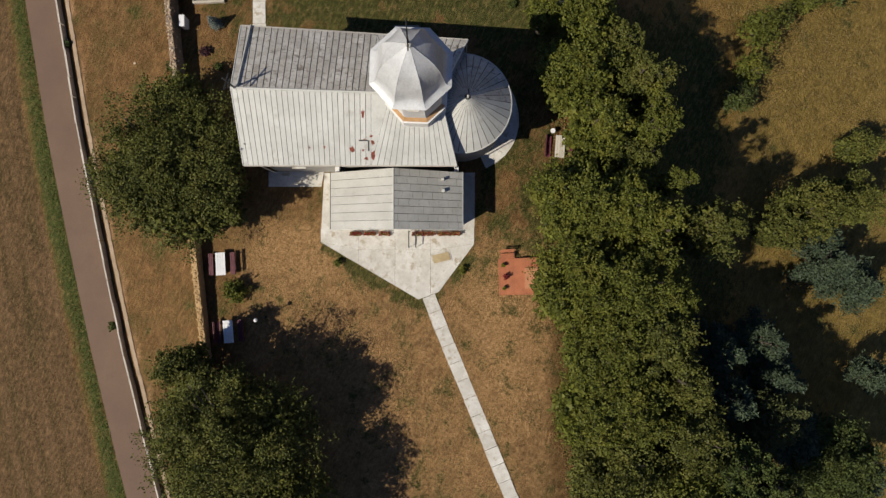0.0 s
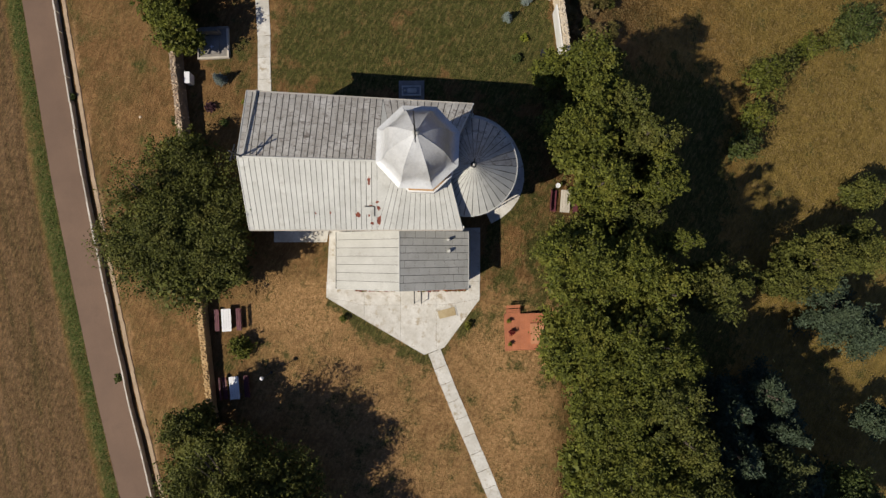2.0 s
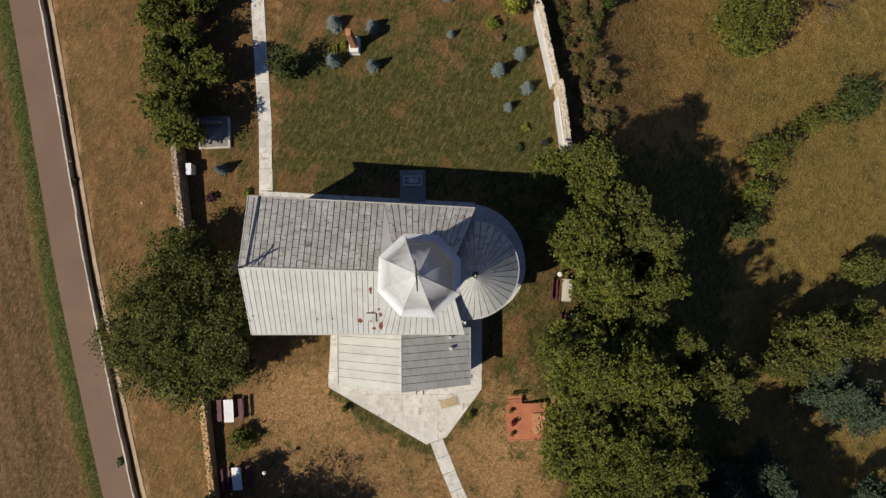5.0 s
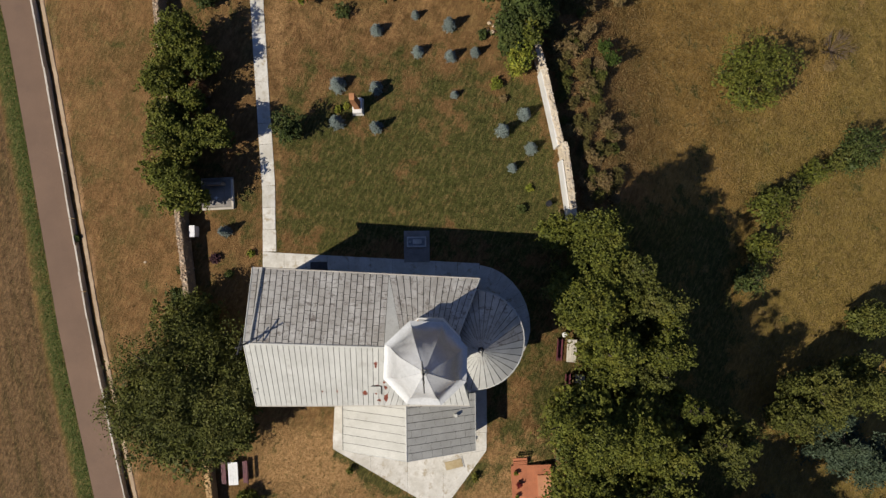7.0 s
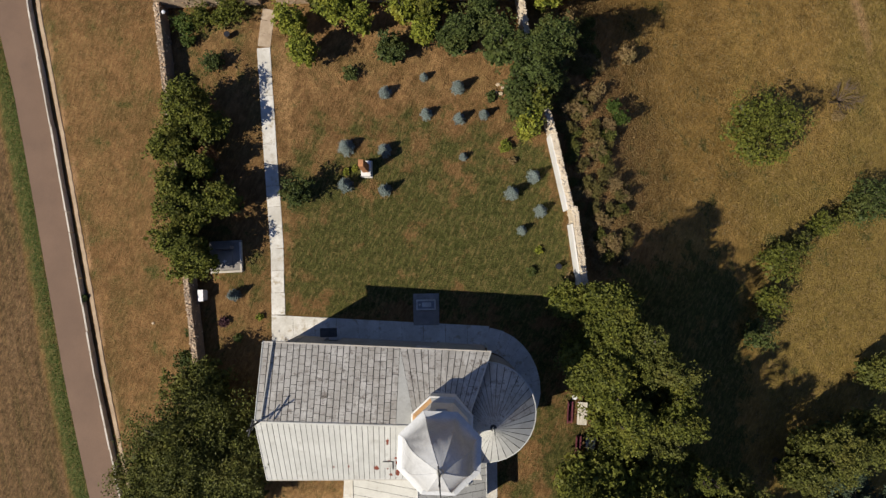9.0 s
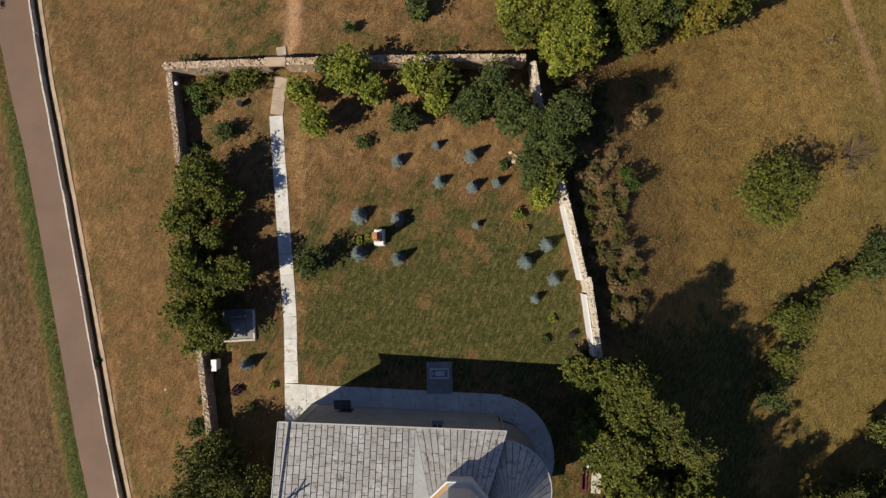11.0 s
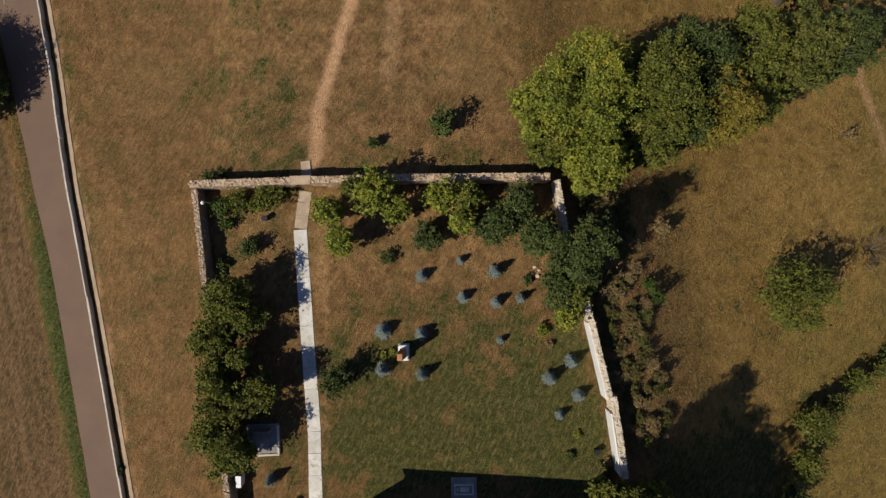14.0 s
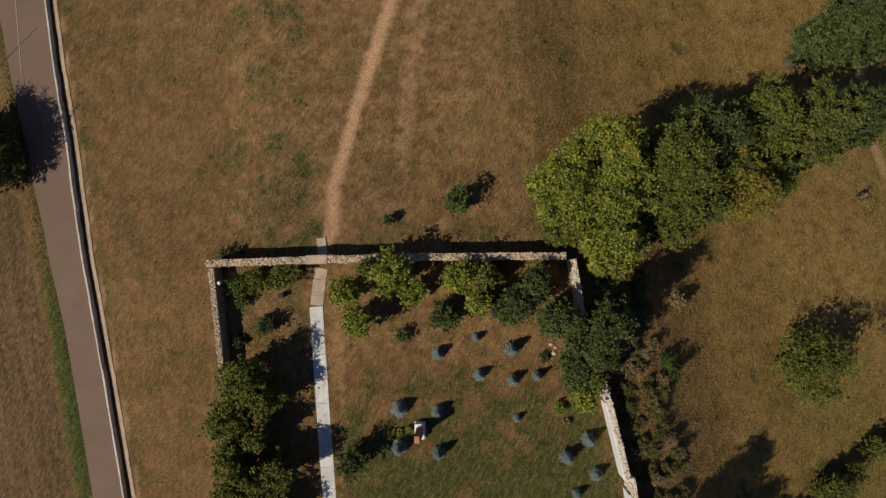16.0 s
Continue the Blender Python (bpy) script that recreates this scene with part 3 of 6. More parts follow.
def wall_run(name, a, b, z0, z1, thick, holes, material, parent, label=""):
    """A straight wall from a to b, its inner side to the left; holes: (from, to, sill, head) along it."""
    a, b = Vector(a), Vector(b)
    along = (b - a).normalized()
    inner = Vector((-along.y, along.x))
    length = (b - a).length
    bm = bmesh.new()
    cuts = sorted({0.0, length, *(h[0] for h in holes), *(h[1] for h in holes)})
    for s0, s1 in zip(cuts, cuts[1:]):
        spans, low = [], z0
        for h in sorted(h for h in holes if h[0] <= s0 and h[1] >= s1):
            spans.append((low, h[2]))
            low = h[3]
        spans.append((low, z1))
        for low, high in spans:
            if high - low < 0.01:
                continue
            p, q = a + along * s0, a + along * s1
            ring = [p, q, q + inner * thick, p + inner * thick]
            vs = [bm.verts.new((v.x, v.y, z)) for z in (low, high) for v in ring]
            for f in ((3, 2, 1, 0), (4, 5, 6, 7), (0, 1, 5, 4), (1, 2, 6, 5), (2, 3, 7, 6), (3, 0, 4, 7)):
                bm.faces.new([vs[i] for i in f])
    return part(name, bm, material, parent, label)


def window_fill(a, b, s0, s1, sill, head, depth, parent, name="window"):
    """A dark pane set back in its opening, with a pale frame and a sill."""
    a, b = Vector(a), Vector(b)
    along = (b - a).normalized()
    m = Matrix(((along.x, -along.y, 0, a.x), (along.y, along.x, 0, a.y), (0, 0, 1, 0), (0, 0, 0, 1)))
    pane = box(bmesh.new(), s0, s1, depth, depth + 0.04, sill, head)
    pane.transform(m)
    win = part(name, pane, DARK, parent, "dark glazed window" if name == "window" else "dark wooden door")
    fr = bmesh.new()
    for s in ((s0, s0 + 0.07), (s1 - 0.07, s1), ((s0 + s1) / 2 - 0.025, (s0 + s1) / 2 + 0.025)):
        box(fr, *s, depth - 0.05, depth - 0.003, sill, head)
    fr.transform(m)
    part("frame", fr, WHITE if name == "window" else BARK, win)
    ledge = box(bmesh.new(), s0 - 0.12, s1 + 0.12, -0.12, depth - 0.06, sill - 0.08, sill - 0.003)
    ledge.transform(m)
    part("sill", ledge, CONCRETE, win)


def panel_mesh(name, corners, lift, thick, material, parent):
    """One sheet of metal on a slope: corners counter-clockwise from above."""
    p = [Vector(c) for c in corners]
    n = (p[1] - p[0]).cross(p[3] - p[0]).normalized()
    if n.z < 0:
        n = -n
    verts = [v + n * lift for v in p] + [v + n * (lift + thick) for v in p]
    faces = [(4, 5, 6, 7), (0, 1, 5, 4), (1, 2, 6, 5), (2, 3, 7, 6), (3, 0, 4, 7)]
    if (p[1] - p[0]).cross(p[3] - p[0]).z < 0:
        faces = [tuple(reversed(f)) for f in faces]
    return raw(name, verts, faces, material, parent)


def sheeted(parent, e0, e1, r0, r1, strips, rows, material, seed, gap=0.035, fan=None, lap=0.012, name="roof_sheet"):
    """Sheets on the slope between the eave e0-e1 and the ridge r0-r1, in strips that run down it."""
    rng = random.Random(seed)
    fan = fan or (lambda u: u)
    for i in range(strips):
        u0, u1 = i / strips, (i + 1) / strips
        shift = rng.random() if rows > 1 else 0
        cuts = [0.0] + [min(0.999, max(0.03, (k + shift) / rows)) for k in range(0 if shift > 0.12 else 1, rows)] + [1.0]
        for v0, v1 in zip(cuts, cuts[1:]):
            if v1 - v0 < 0.02:
                continue

            def on(u, v):
                return lerp(lerp(e0, e1, u), lerp(r0, r1, fan(u)), v)

            g = gap / 2 / (e1 - e0).length
            h = lap / (r0 - e0).length if rows > 1 else 0.0
            panel_mesh(name, [on(u0 + g, v0 + h), on(u1 - g, v0 + h), on(u1 - g, v1 - h), on(u0 + g, v1 - h)], 0.004 + 0.006 * rng.random(), 0.022, material, parent)


def cross(name, x, y, z, h, label, turn=0.0, arm=0.26, girth=0.04):
    c = thing(name, x, y, z, label, "cross", "", turn)
    part("shaft", rod(bmesh.new(), (0, 0, -0.1), (0, 0, h), girth, girth * 0.8), STEEL, c)
    bars = rod(bmesh.new(), (-h * arm, 0, h * 0.68), (h * arm, 0, h * 0.68), girth * 0.9)
    part("crossbar", bars, STEEL, c)
    part("lower_bar", rod(bmesh.new(), (-h * arm * 0.55, 0, h * 0.42), (h * arm * 0.55, 0, h * 0.50), girth * 0.7), STEEL, c)
    ball = bmesh.new()
    bmesh.ops.create_uvsphere(ball, u_segments=10, v_segments=8, radius=0.11, matrix=Matrix.Translation((0, 0, 0.05)))
    part("ball", ball, ZINC, c)


def build_church():
    ch = thing("church", 0, 0, 0, "grey rendered church with sheet-metal roofs and whitewashed octagonal tower", "church")
    inset = 0.55
    sw, se, ne, nw = (SW.x + inset, SW.y + inset), (SE.x - 0.25, SE.y + inset), (NE.x - 0.25, NE.y - inset), (NW.x + inset, NW.y - inset)
    # walls, run counter-clockwise so that their inner side lies to the left
    south = [(2.0, 2.9, 3.0, 5.6)]
    runs = (("wall_south", sw, se, south), ("wall_east", se, ne, []), ("wall_north", ne, nw, [(4.6, 5.5, 3.6, 5.9), (12.3, 13.5, 0.0, 2.4)]), ("wall_west", nw, sw, [(4.2, 5.8, 0.0, 2.8)]))
    for name, a, b, holes in runs:
        wall_run(name, a, b, 0.0, EAVE - 0.12, 0.7, holes, RENDER, ch, "weathered grey rendered wall")
    top_a, top_b = Vector((*ne, EAVE - 0.12)), Vector((*nw, EAVE - 0.12))
    back = Vector((0, -0.7, 0))
    lift = Vector((0, 0, 0.46))
    raw("wall_head", [top_a, top_b, top_b + lift, top_a + back, top_b + back, top_b + back + lift], [(0, 1, 2), (5, 4, 3), (0, 2, 5, 3), (1, 4, 5, 2), (0, 3, 4, 1)], RENDER, ch)
    window_fill(sw, se, 2.0, 2.9, 3.0, 5.6, 0.35, ch)
    window_fill(ne, nw, 4.6, 5.5, 3.6, 5.9, 0.35, ch)
    window_fill(ne, nw, 12.3, 13.5, 0.02, 2.4, 0.35, ch, "door")
    window_fill(nw, sw, 4.2, 5.8, 0.02, 2.8, 0.35, ch, "door")
    # small lean-to canopy over the north door
    can = bmesh.new()
    box(can, -12.9, -11.5, 16.85, 17.6, 2.75, 2.85, 0.02)
    part("door_canopy", can, SEAM, ch, "dark sheet-metal canopy")
    for x in (-12.8, -11.6):
        part("canopy_bracket", rod(bmesh.new(), (x, 16.9, 2.2), (x, 17.5, 2.74), 0.03), STEEL, ch)
    # gable walls
    for name, p, q, r, s in (("gable_west", SW, NW, RW, 0.5), ("gable_east", SE, NE, RE, -0.3)):
        a, b, c = Vector((p.x + s, p.y + 0.4, EAVE - 0.12)), Vector((q.x + s, q.y - 0.4, EAVE - 0.12)), Vector((r.x + s, r.y, RIDGE - 0.14))
        t = Vector((0.3 if s > 0 else -0.3, 0, 0))
        raw(name, [a, b, c, a + t, b + t, c + t], [(0, 1, 2), (5, 4, 3), (0, 3, 4, 1), (1, 4, 5, 2), (2, 5, 3, 0)], RENDER, ch)
    # roof deck with thickness
    deck = bmesh.new()
    count = 24
    sections = []
    for k in range(count + 1):
        u = k / count
        line = [lerp(SW, SE, u), lerp(RW, RE, u), lerp(NW, NE, u)]
        sections.append([deck.verts.new(v) for v in line] + [deck.verts.new(v - Vector((0, 0, 0.14))) for v in line[::-1]])
    for a, b in zip(sections, sections[1:]):
        for i in range(6):
            deck.faces.new([a[i], b[i], b[(i + 1) % 6], a[(i + 1) % 6]])
    deck.faces.new(sections[0])
    deck.faces.new(sections[-1][::-1])
    roof = part("roof", deck, SEAM, ch, "grey standing-seam sheet-metal roof")
    cut = 0.60
    s_m, n_m, r_m = lerp(SW, SE, cut), lerp(NW, NE, cut), lerp(RW, RE, 0.673)
    sheeted(roof, SW, s_m, RW, r_m, 25, 1, ZINC, 1, gap=0.038)
    sheeted(roof, s_m, SE, r_m, RE, 14, 1, ZINC, 2, gap=0.038, fan=lambda u: 0.72 * u + 0.28)
    r_s = lerp(r_m, RE, 0.28)
    panel_mesh("roof_sheet", [s_m, r_s, lerp(r_s, r_m, 0.5), r_m], 0.004, 0.016, ZINC, roof)
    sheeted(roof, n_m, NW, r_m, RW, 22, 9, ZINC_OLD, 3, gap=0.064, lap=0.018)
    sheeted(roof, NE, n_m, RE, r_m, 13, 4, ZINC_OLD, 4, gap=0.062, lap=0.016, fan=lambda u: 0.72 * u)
    panel_mesh("roof_sheet", [n_m, r_m, lerp(r_m, lerp(RE, r_m, 0.72), 0.5), lerp(RE, r_m, 0.72)], 0.004, 0.016, ZINC, roof)
    p, q = lerp(NW, NE, 0.045), lerp(RW, RE, 0.03)
    seam = [p - Vector((0.04, 0, 0)), p + Vector((0.04, 0, 0)), q + Vector((0.04, 0, 0)), q - Vector((0.04, 0, 0))]
    panel_mesh("raised_seam", seam, 0.0, 0.2, ZINC, roof)
    cap = bmesh.new()
    rod(cap, RW, RE, 0.09, sides=10)
    part("ridge_cap", cap, ZINC, roof)
    for a, b in ((NW, NE), (SW, SE)):
        part("gutter", rod(bmesh.new(), a + Vector((0, 0, -0.03)), b + Vector((0, 0, -0.03)), 0.075, sides=8), KERB, roof, "pale gutter along the eaves")
    for a, b in ((NW, RW), (SW, RW), (NE, RE), (SE, RE)):
        part("verge_trim", rod(bmesh.new(), a + Vector((0, 0, 0.01)), b + Vector((0, 0, 0.01)), 0.06, sides=6), ZINC, roof)
    for x, y in ((SW.x + 0.3, SW.y + 0.42), (SE.x - 0.1, SE.y + 0.42), (NE.x - 0.1, NE.y - 0.4)):
        part("downpipe", rod(bmesh.new(), (x, y, 0.1), (x, y, EAVE - 0.1), 0.05), ZINC, ch)
    # rusted patches on the south slope
    rng = random.Random(8)

    def on_south(sx, v):
        u = sx / (SE - SW).length
        return lerp(lerp(SW, SE, u), lerp(RW, RE, 1.122 * u), v)

    for sx, v, w, h in ((9.05, 0.72, 0.22, 0.75), (9.2, 0.36, 0.3, 0.3), (9.0, 0.26, 0.5, 0.55), (8.2, 0.23, 0.35, 0.45), (9.65, 0.42, 0.25, 0.25), (9.75, 0.33, 0.3, 0.35), (9.8, 0.15, 0.42, 0.85), (9.3, 0.10, 0.3, 0.3), (6.2, 0.26, 0.16, 0.2), (5.1, 0.25, 0.12, 0.2)):
        ring = []
        for k in range(13):
            t = k * math.tau / 13
            r = rng.uniform(0.45, 1.15)
            ring.append(on_south(sx + w * r * math.cos(t) / 1.7, v + h / 5.6 * r * math.sin(t) / 1.7) + Vector((0, -0.02, 0.036)))
        raw("rust_patch", ring, [tuple(range(13))], RUST, roof, "flaking rust-red patch")
    hatch = [on_south(8.65, 0.24), on_south(9.4, 0.24), on_south(9.4, 0.35), on_south(8.65, 0.35)]
    panel_mesh("roof_hatch", hatch, 0.02, 0.07, ZINC, roof)
    # dark strips along the hatch's east and north edges, painted as its shadow
    for u0, u1, v0, v1 in ((9.4, 9.5, 0.21, 0.36), (8.75, 9.4, 0.35, 0.366)):
        panel_mesh("hatch_shadow_strip", [on_south(u0, v0), on_south(u1, v0), on_south(u1, v1), on_south(u0, v1)], 0.02, 0.04, SEAM, roof)

    # apse: a round wall under a half cone of tapering sheets
    n = 38
    angs = [radians(-180 + 360 * k / n) for k in range(n + 1)]
    outer = [(APSE.x + 0.1 + (APSE_R - 0.4) * math.cos(a), APSE.y + (APSE_R - 0.4) * math.sin(a)) for a in angs]
    inner = [(APSE.x + 0.1 + (APSE_R - 1.0) * math.cos(a), APSE.y + (APSE_R - 1.0) * math.sin(a)) for a in angs]
    prism("apse_wall", outer + inner[::-1], 0.0, EAVE - 0.7, RENDER, ch, "rounded grey rendered apse wall")
    tip = Vector((0.96, 11.28, RIDGE - 0.05))
    low_eave = EAVE - 0.6
    rim = [Vector((APSE.x + APSE_R * math.cos(a), APSE.y + APSE_R * math.sin(a), low_eave)) for a in angs]
    k = len(rim)
    verts = [tip, *rim, tip - Vector((0, 0, 0.12)), *(v - Vector((0, 0, 0.12)) for v in rim)]
    faces = [(0, i, i + 1) for i in range(1, k)] + [(k + 1, k + 2 + i, k + 1 + i) for i in range(1, k)] + [(i, k + 1 + i, k + 2 + i, i + 1) for i in range(1, k)]
    cone = raw("apse_roof", verts, faces, SEAM, ch, "half-conical sheet-metal roof")
    for i in range(n):
        a, b = rim[i], rim[i + 1]
        t0, t1 = lerp(tip, a, 0.06), lerp(tip, b, 0.06)
        # plain zinc on the cone's southern half, blotchier sheets on the northern
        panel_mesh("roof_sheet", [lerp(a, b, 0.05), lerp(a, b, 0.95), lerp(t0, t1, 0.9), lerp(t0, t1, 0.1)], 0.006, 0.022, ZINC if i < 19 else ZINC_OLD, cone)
    part("gutter", tube(bmesh.new(), rim, 0.07), ZINC, cone)
    nub = bmesh.new()
    rod(nub, tip - Vector((0, 0, 0.15)), tip + Vector((0, 0, 0.25)), 0.12, 0.04)
    part("finial", nub, ZINC, cone)

    # tower: plinth, drum with windows, cornice, bell-shaped octagonal roof
    def ring(r, z, turn=20.0):
        return [Vector((TOWER.x + r * math.cos(radians(turn + 45 * i)), TOWER.y + r * math.sin(radians(turn + 45 * i)), z)) for i in range(8)]

    def drift(z):
        return Vector((0.16, 0.16, 0)) * max(0.0, (z - 16.8) / 3.8)

    def loft(name, levels, material, parent, label="", caps=True):
        rings = [ring(r, z) for r, z in levels]
        verts = [v for r in rings for v in r]
        faces = []
        for j in range(len(rings) - 1):
            faces += [(j * 8 + i, j * 8 + (i + 1) % 8, (j + 1) * 8 + (i + 1) % 8, (j + 1) * 8 + i) for i in range(8)]
        if caps:
            faces += [tuple(range(len(verts) - 8, len(verts))), tuple(reversed(range(8)))]
        return raw(name, verts, faces, material, parent, label)

    tower = loft("tower_plinth", [(2.26, 8.6), (2.26, 10.75), (2.34, 10.8), (2.34, 10.94), (2.24, 10.96)], PLASTER, ch, "whitewashed octagonal plinth")
    for i in range(8):
        j = (i + 1) % 8
        rim = [ring(r, z) for r, z in ((2.22, 10.86), (2.22, 10.98), (1.88, 11.2), (1.88, 10.86))]
        verts = [r[k] for k in (i, j) for r in rim]
        raw("shelf_tiles", verts, [(0, 4, 5, 1), (1, 5, 6, 2), (3, 2, 6, 7)], TILE if 2 <= i <= 6 else ZINC, tower, "sloping shelf round the drum")
    r_out = 1.95
    zs = (11.15, 13.5, 15.8, 16.55)
    for i in range(8):
        o = ring(r_out, 0)
        a, b = o[i], o[(i + 1) % 8]
        hole = (b - a).length
        wall_run("drum_face", (a.x, a.y), (b.x, b.y), zs[0], zs[3], 0.45, [(hole / 2 - 0.28, hole / 2 + 0.28, zs[1], zs[2])], PLASTER, tower)
        window_fill((a.x, a.y), (b.x, b.y), hole / 2 - 0.28, hole / 2 + 0.28, zs[1], zs[2], 0.2, tower)
    loft("cornice", [(1.97, 16.3), (2.40, 16.48), (2.58, 16.6)], PLASTER, tower, "moulded white cornice")
    knots = [(2.74, 0.0), (2.50, 0.07), (2.31, 0.18), (2.21, 0.52), (2.12, 0.95), (2.02, 1.40), (1.88, 1.85), (1.70, 2.28), (1.44, 2.68), (1.10, 3.02), (0.78, 3.30), (0.50, 3.54), (0.27, 3.74), (0.12, 3.90), (0.08, 4.0)]
    bell = [(TOWER_R, TOWER_EAVE - 0.06)]
    steps = np.linspace(0, len(knots) - 1, 53)
    curve = [np.interp(steps, range(len(knots)), [k[i] for k in knots]) for i in (0, 1)]
    for c in curve:
        for _ in range(8):
            c[1:-1] = (c[:-2] + 2 * c[1:-1] + c[2:]) / 4
    bell += [(float(r), TOWER_EAVE + float(z)) for r, z in zip(*curve)]
    # eight hand-beaten faces that sag between the hips
    dents = random.Random(31)
    phase = [dents.uniform(0, 6) for _ in range(8)]
    slices = 6
    rings = []
    for r, z in bell:
        corners = [v + drift(z) for v in ring(r, z)]
        axis = Vector((TOWER.x, TOWER.y, z)) + drift(z)
        up = z - TOWER_EAVE
        sag = 0.035 * ease(0.02, 0.5, up) * (1 - ease(2.3, 3.5, up))
        line = []
        for i in range(8):
            for k in range(slices):
                f = k / slices
                bow = sag * 4 * f * (1 - f) + (0.008 * math.sin(2.6 * up + phase[i]) + 0.006 * math.sin(5.3 * up + 9 * f + phase[i])) * (k > 0) * ease(0.0, 0.3, up)
                v = lerp(corners[i], corners[(i + 1) % 8], f)
                line.append(axis + (v - axis) * (1 - bow))
        rings.append(line)
    m = 8 * slices
    faces = [(j * m + i, j * m + (i + 1) % m, (j + 1) * m + (i + 1) % m, (j + 1) * m + i) for j in range(len(rings) - 1) for i in range(m)]
    faces += [tuple(range(m * len(rings) - m, m * len(rings))), tuple(reversed(range(m)))]
    dome = raw("tower_roof", [v for r in rings for v in r], faces, ZINC_BRIGHT, tower, "bell-shaped octagonal sheet-metal roof")
    for i in range(8):
        part("hip_seam", tube(bmesh.new(), [r[i * slices] for r in rings[1:]], 0.016, 5), ZINC_BRIGHT, dome)
        part("seam", tube(bmesh.new(), [r[i * slices + slices // 2] for r in rings[1:26]], 0.007, 4), ZINC_BRIGHT, dome)
    ball = bmesh.new()
    bmesh.ops.create_uvsphere(ball, u_segments=12, v_segments=8, radius=0.2, matrix=Matrix.Translation((TOWER.x + 0.16, TOWER.y + 0.16, 20.62)))
    part("finial", ball, ZINC, dome)

    # south porch with a roof of its own
    w, e, y0, y1, low, top, mid = -10.15, 0.66, 2.2, 6.85, 3.6, 6.35, -4.74
    wall_run("porch_wall", (w + 0.35, y0 + 0.3), (e - 0.35, y0 + 0.3), 0, low - 0.1, 0.35, [(4.6, 6.2, 0.0, 2.4), (1.2, 2.4, 0.9, 2.3), (7.6, 8.8, 0.9, 2.3)], PLASTER, ch, "white porch wall with openings")
    a, b = (w + 0.35, y0 + 0.3), (e - 0.35, y0 + 0.3)
    window_fill(a, b, 4.6, 6.2, 0.02, 2.4, 0.2, ch, "door")
    window_fill(a, b, 1.2, 2.4, 0.9, 2.3, 0.2, ch)
    window_fill(a, b, 7.6, 8.8, 0.9, 2.3, 0.2, ch)
    wall_run("porch_wall", (e - 0.35, y0 + 0.65), (e - 0.35, y1 + 0.5), 0, low - 0.1, 0.35, [], PLASTER, ch)
    wall_run("porch_wall", (w + 0.35, y1 + 0.5), (w + 0.35, y0 + 0.65), 0, low - 0.1, 0.35, [], PLASTER, ch)
    g = [Vector((w + 0.4, y0 + 0.3, low - 0.1)), Vector((e - 0.4, y0 + 0.3, low - 0.1)), Vector((mid, y0 + 0.3, top - 0.14))]
    raw("porch_gable", g + [v + Vector((0, 0.3, 0)) for v in g], [(0, 1, 2), (5, 4, 3), (0, 3, 4, 1), (1, 4, 5, 2), (2, 5, 3, 0)], PLASTER, ch)
    ws, wn, es, en = Vector((w, y0, low)), Vector((w, y1, low)), Vector((e, y0, low)), Vector((e, y1, low))
    rs, rn = Vector((mid, y0 - 0.05, top)), Vector((mid, y1, top))
    deck = bmesh.new()
    for quad in ((ws, rs, rn, wn), (es, en, rn, rs)):
        vs = [deck.verts.new(v) for v in quad] + [deck.verts.new(v - Vector((0, 0, 0.12))) for v in quad]
        for f in ((0, 1, 2, 3), (7, 6, 5, 4), (0, 4, 5, 1), (1, 5, 6, 2), (2, 6, 7, 3), (3, 7, 4, 0)):
            deck.faces.new([vs[i] for i in f])
    porch = part("porch_roof", deck, SEAM, ch, "low sheet-metal porch roof")
    sheeted(porch, wn, ws, rn, rs, 7, 1, ZINC_DULL, 11, gap=0.03)
    sheeted(porch, es, en, rs, rn, 8, 7, ZINC_DULL, 12, gap=0.04, lap=0.012)
    part("ridge_cap", rod(bmesh.new(), rs, rn, 0.06), ZINC, porch)
    for p, q in ((ws, rs), (es, rs), (ws, wn), (es, en)):
        part("verge_trim", rod(bmesh.new(), p, q, 0.05, sides=6), STEEL if q is wn else ZINC, porch)
    for x, y, s, h in ((-0.95, 6.15, 0.1, 0.6), (-0.9, 5.25, 0.12, 0.5)):
        z = lerp(top, low, (x - mid) / (e - mid))
        boxed("vent", (x - s, x + s, y - s, y + s, z - 0.2, z + h * 0.6), ZINC, porch, "small sheet-metal vent", 0.02)
    return ch


build_church()
cross("cross", TOWER.x + 0.16, TOWER.y + 0.16, 20.7, 2.0, "dark metal cross on the tower finial", turn=94, arm=0.42)
cross("cross", 0.98, 11.28, RIDGE + 0.1, 0.8, "small dark metal cross on the apse roof", turn=94, arm=0.4)
cross("cross", RW.x + 0.25, RW.y, RIDGE + 0.05, 2.3, "dark metal cross on the ridge of the nave", turn=75, girth=0.075)


# ---------------------------------------------------------------- paving round the church
def slabs(owner, pts, width, z, step, seed, material=CONCRETE):
    """A path of cast slabs along a line of points."""
    rng = random.Random(seed)
    p = [Vector(v) for v in pts]
    for a, b in zip(p, p[1:]):
        d = b - a
        n = max(1, round(d.length / step))
        side = Vector((-d.y, d.x)).normalized() * width / 2
        for k in range(n):
            u0, u1 = a + d * (k / n) + d.normalized() * 0.012, a + d * ((k + 1) / n) - d.normalized() * 0.012
            w = rng.uniform(0.97, 1.03)
            prism("slab", [tuple(u0 - side * w), tuple(u1 - side * w), tuple(u1 + side * w), tuple(u0 + side * w)][::-1][::-1], z - 0.2, z + rng.uniform(-0.012, 0.012), material, owner)


def ground_piece(name, label, category):
    ob = new(name)
    return tagged(ob, label, category, kind="structure")


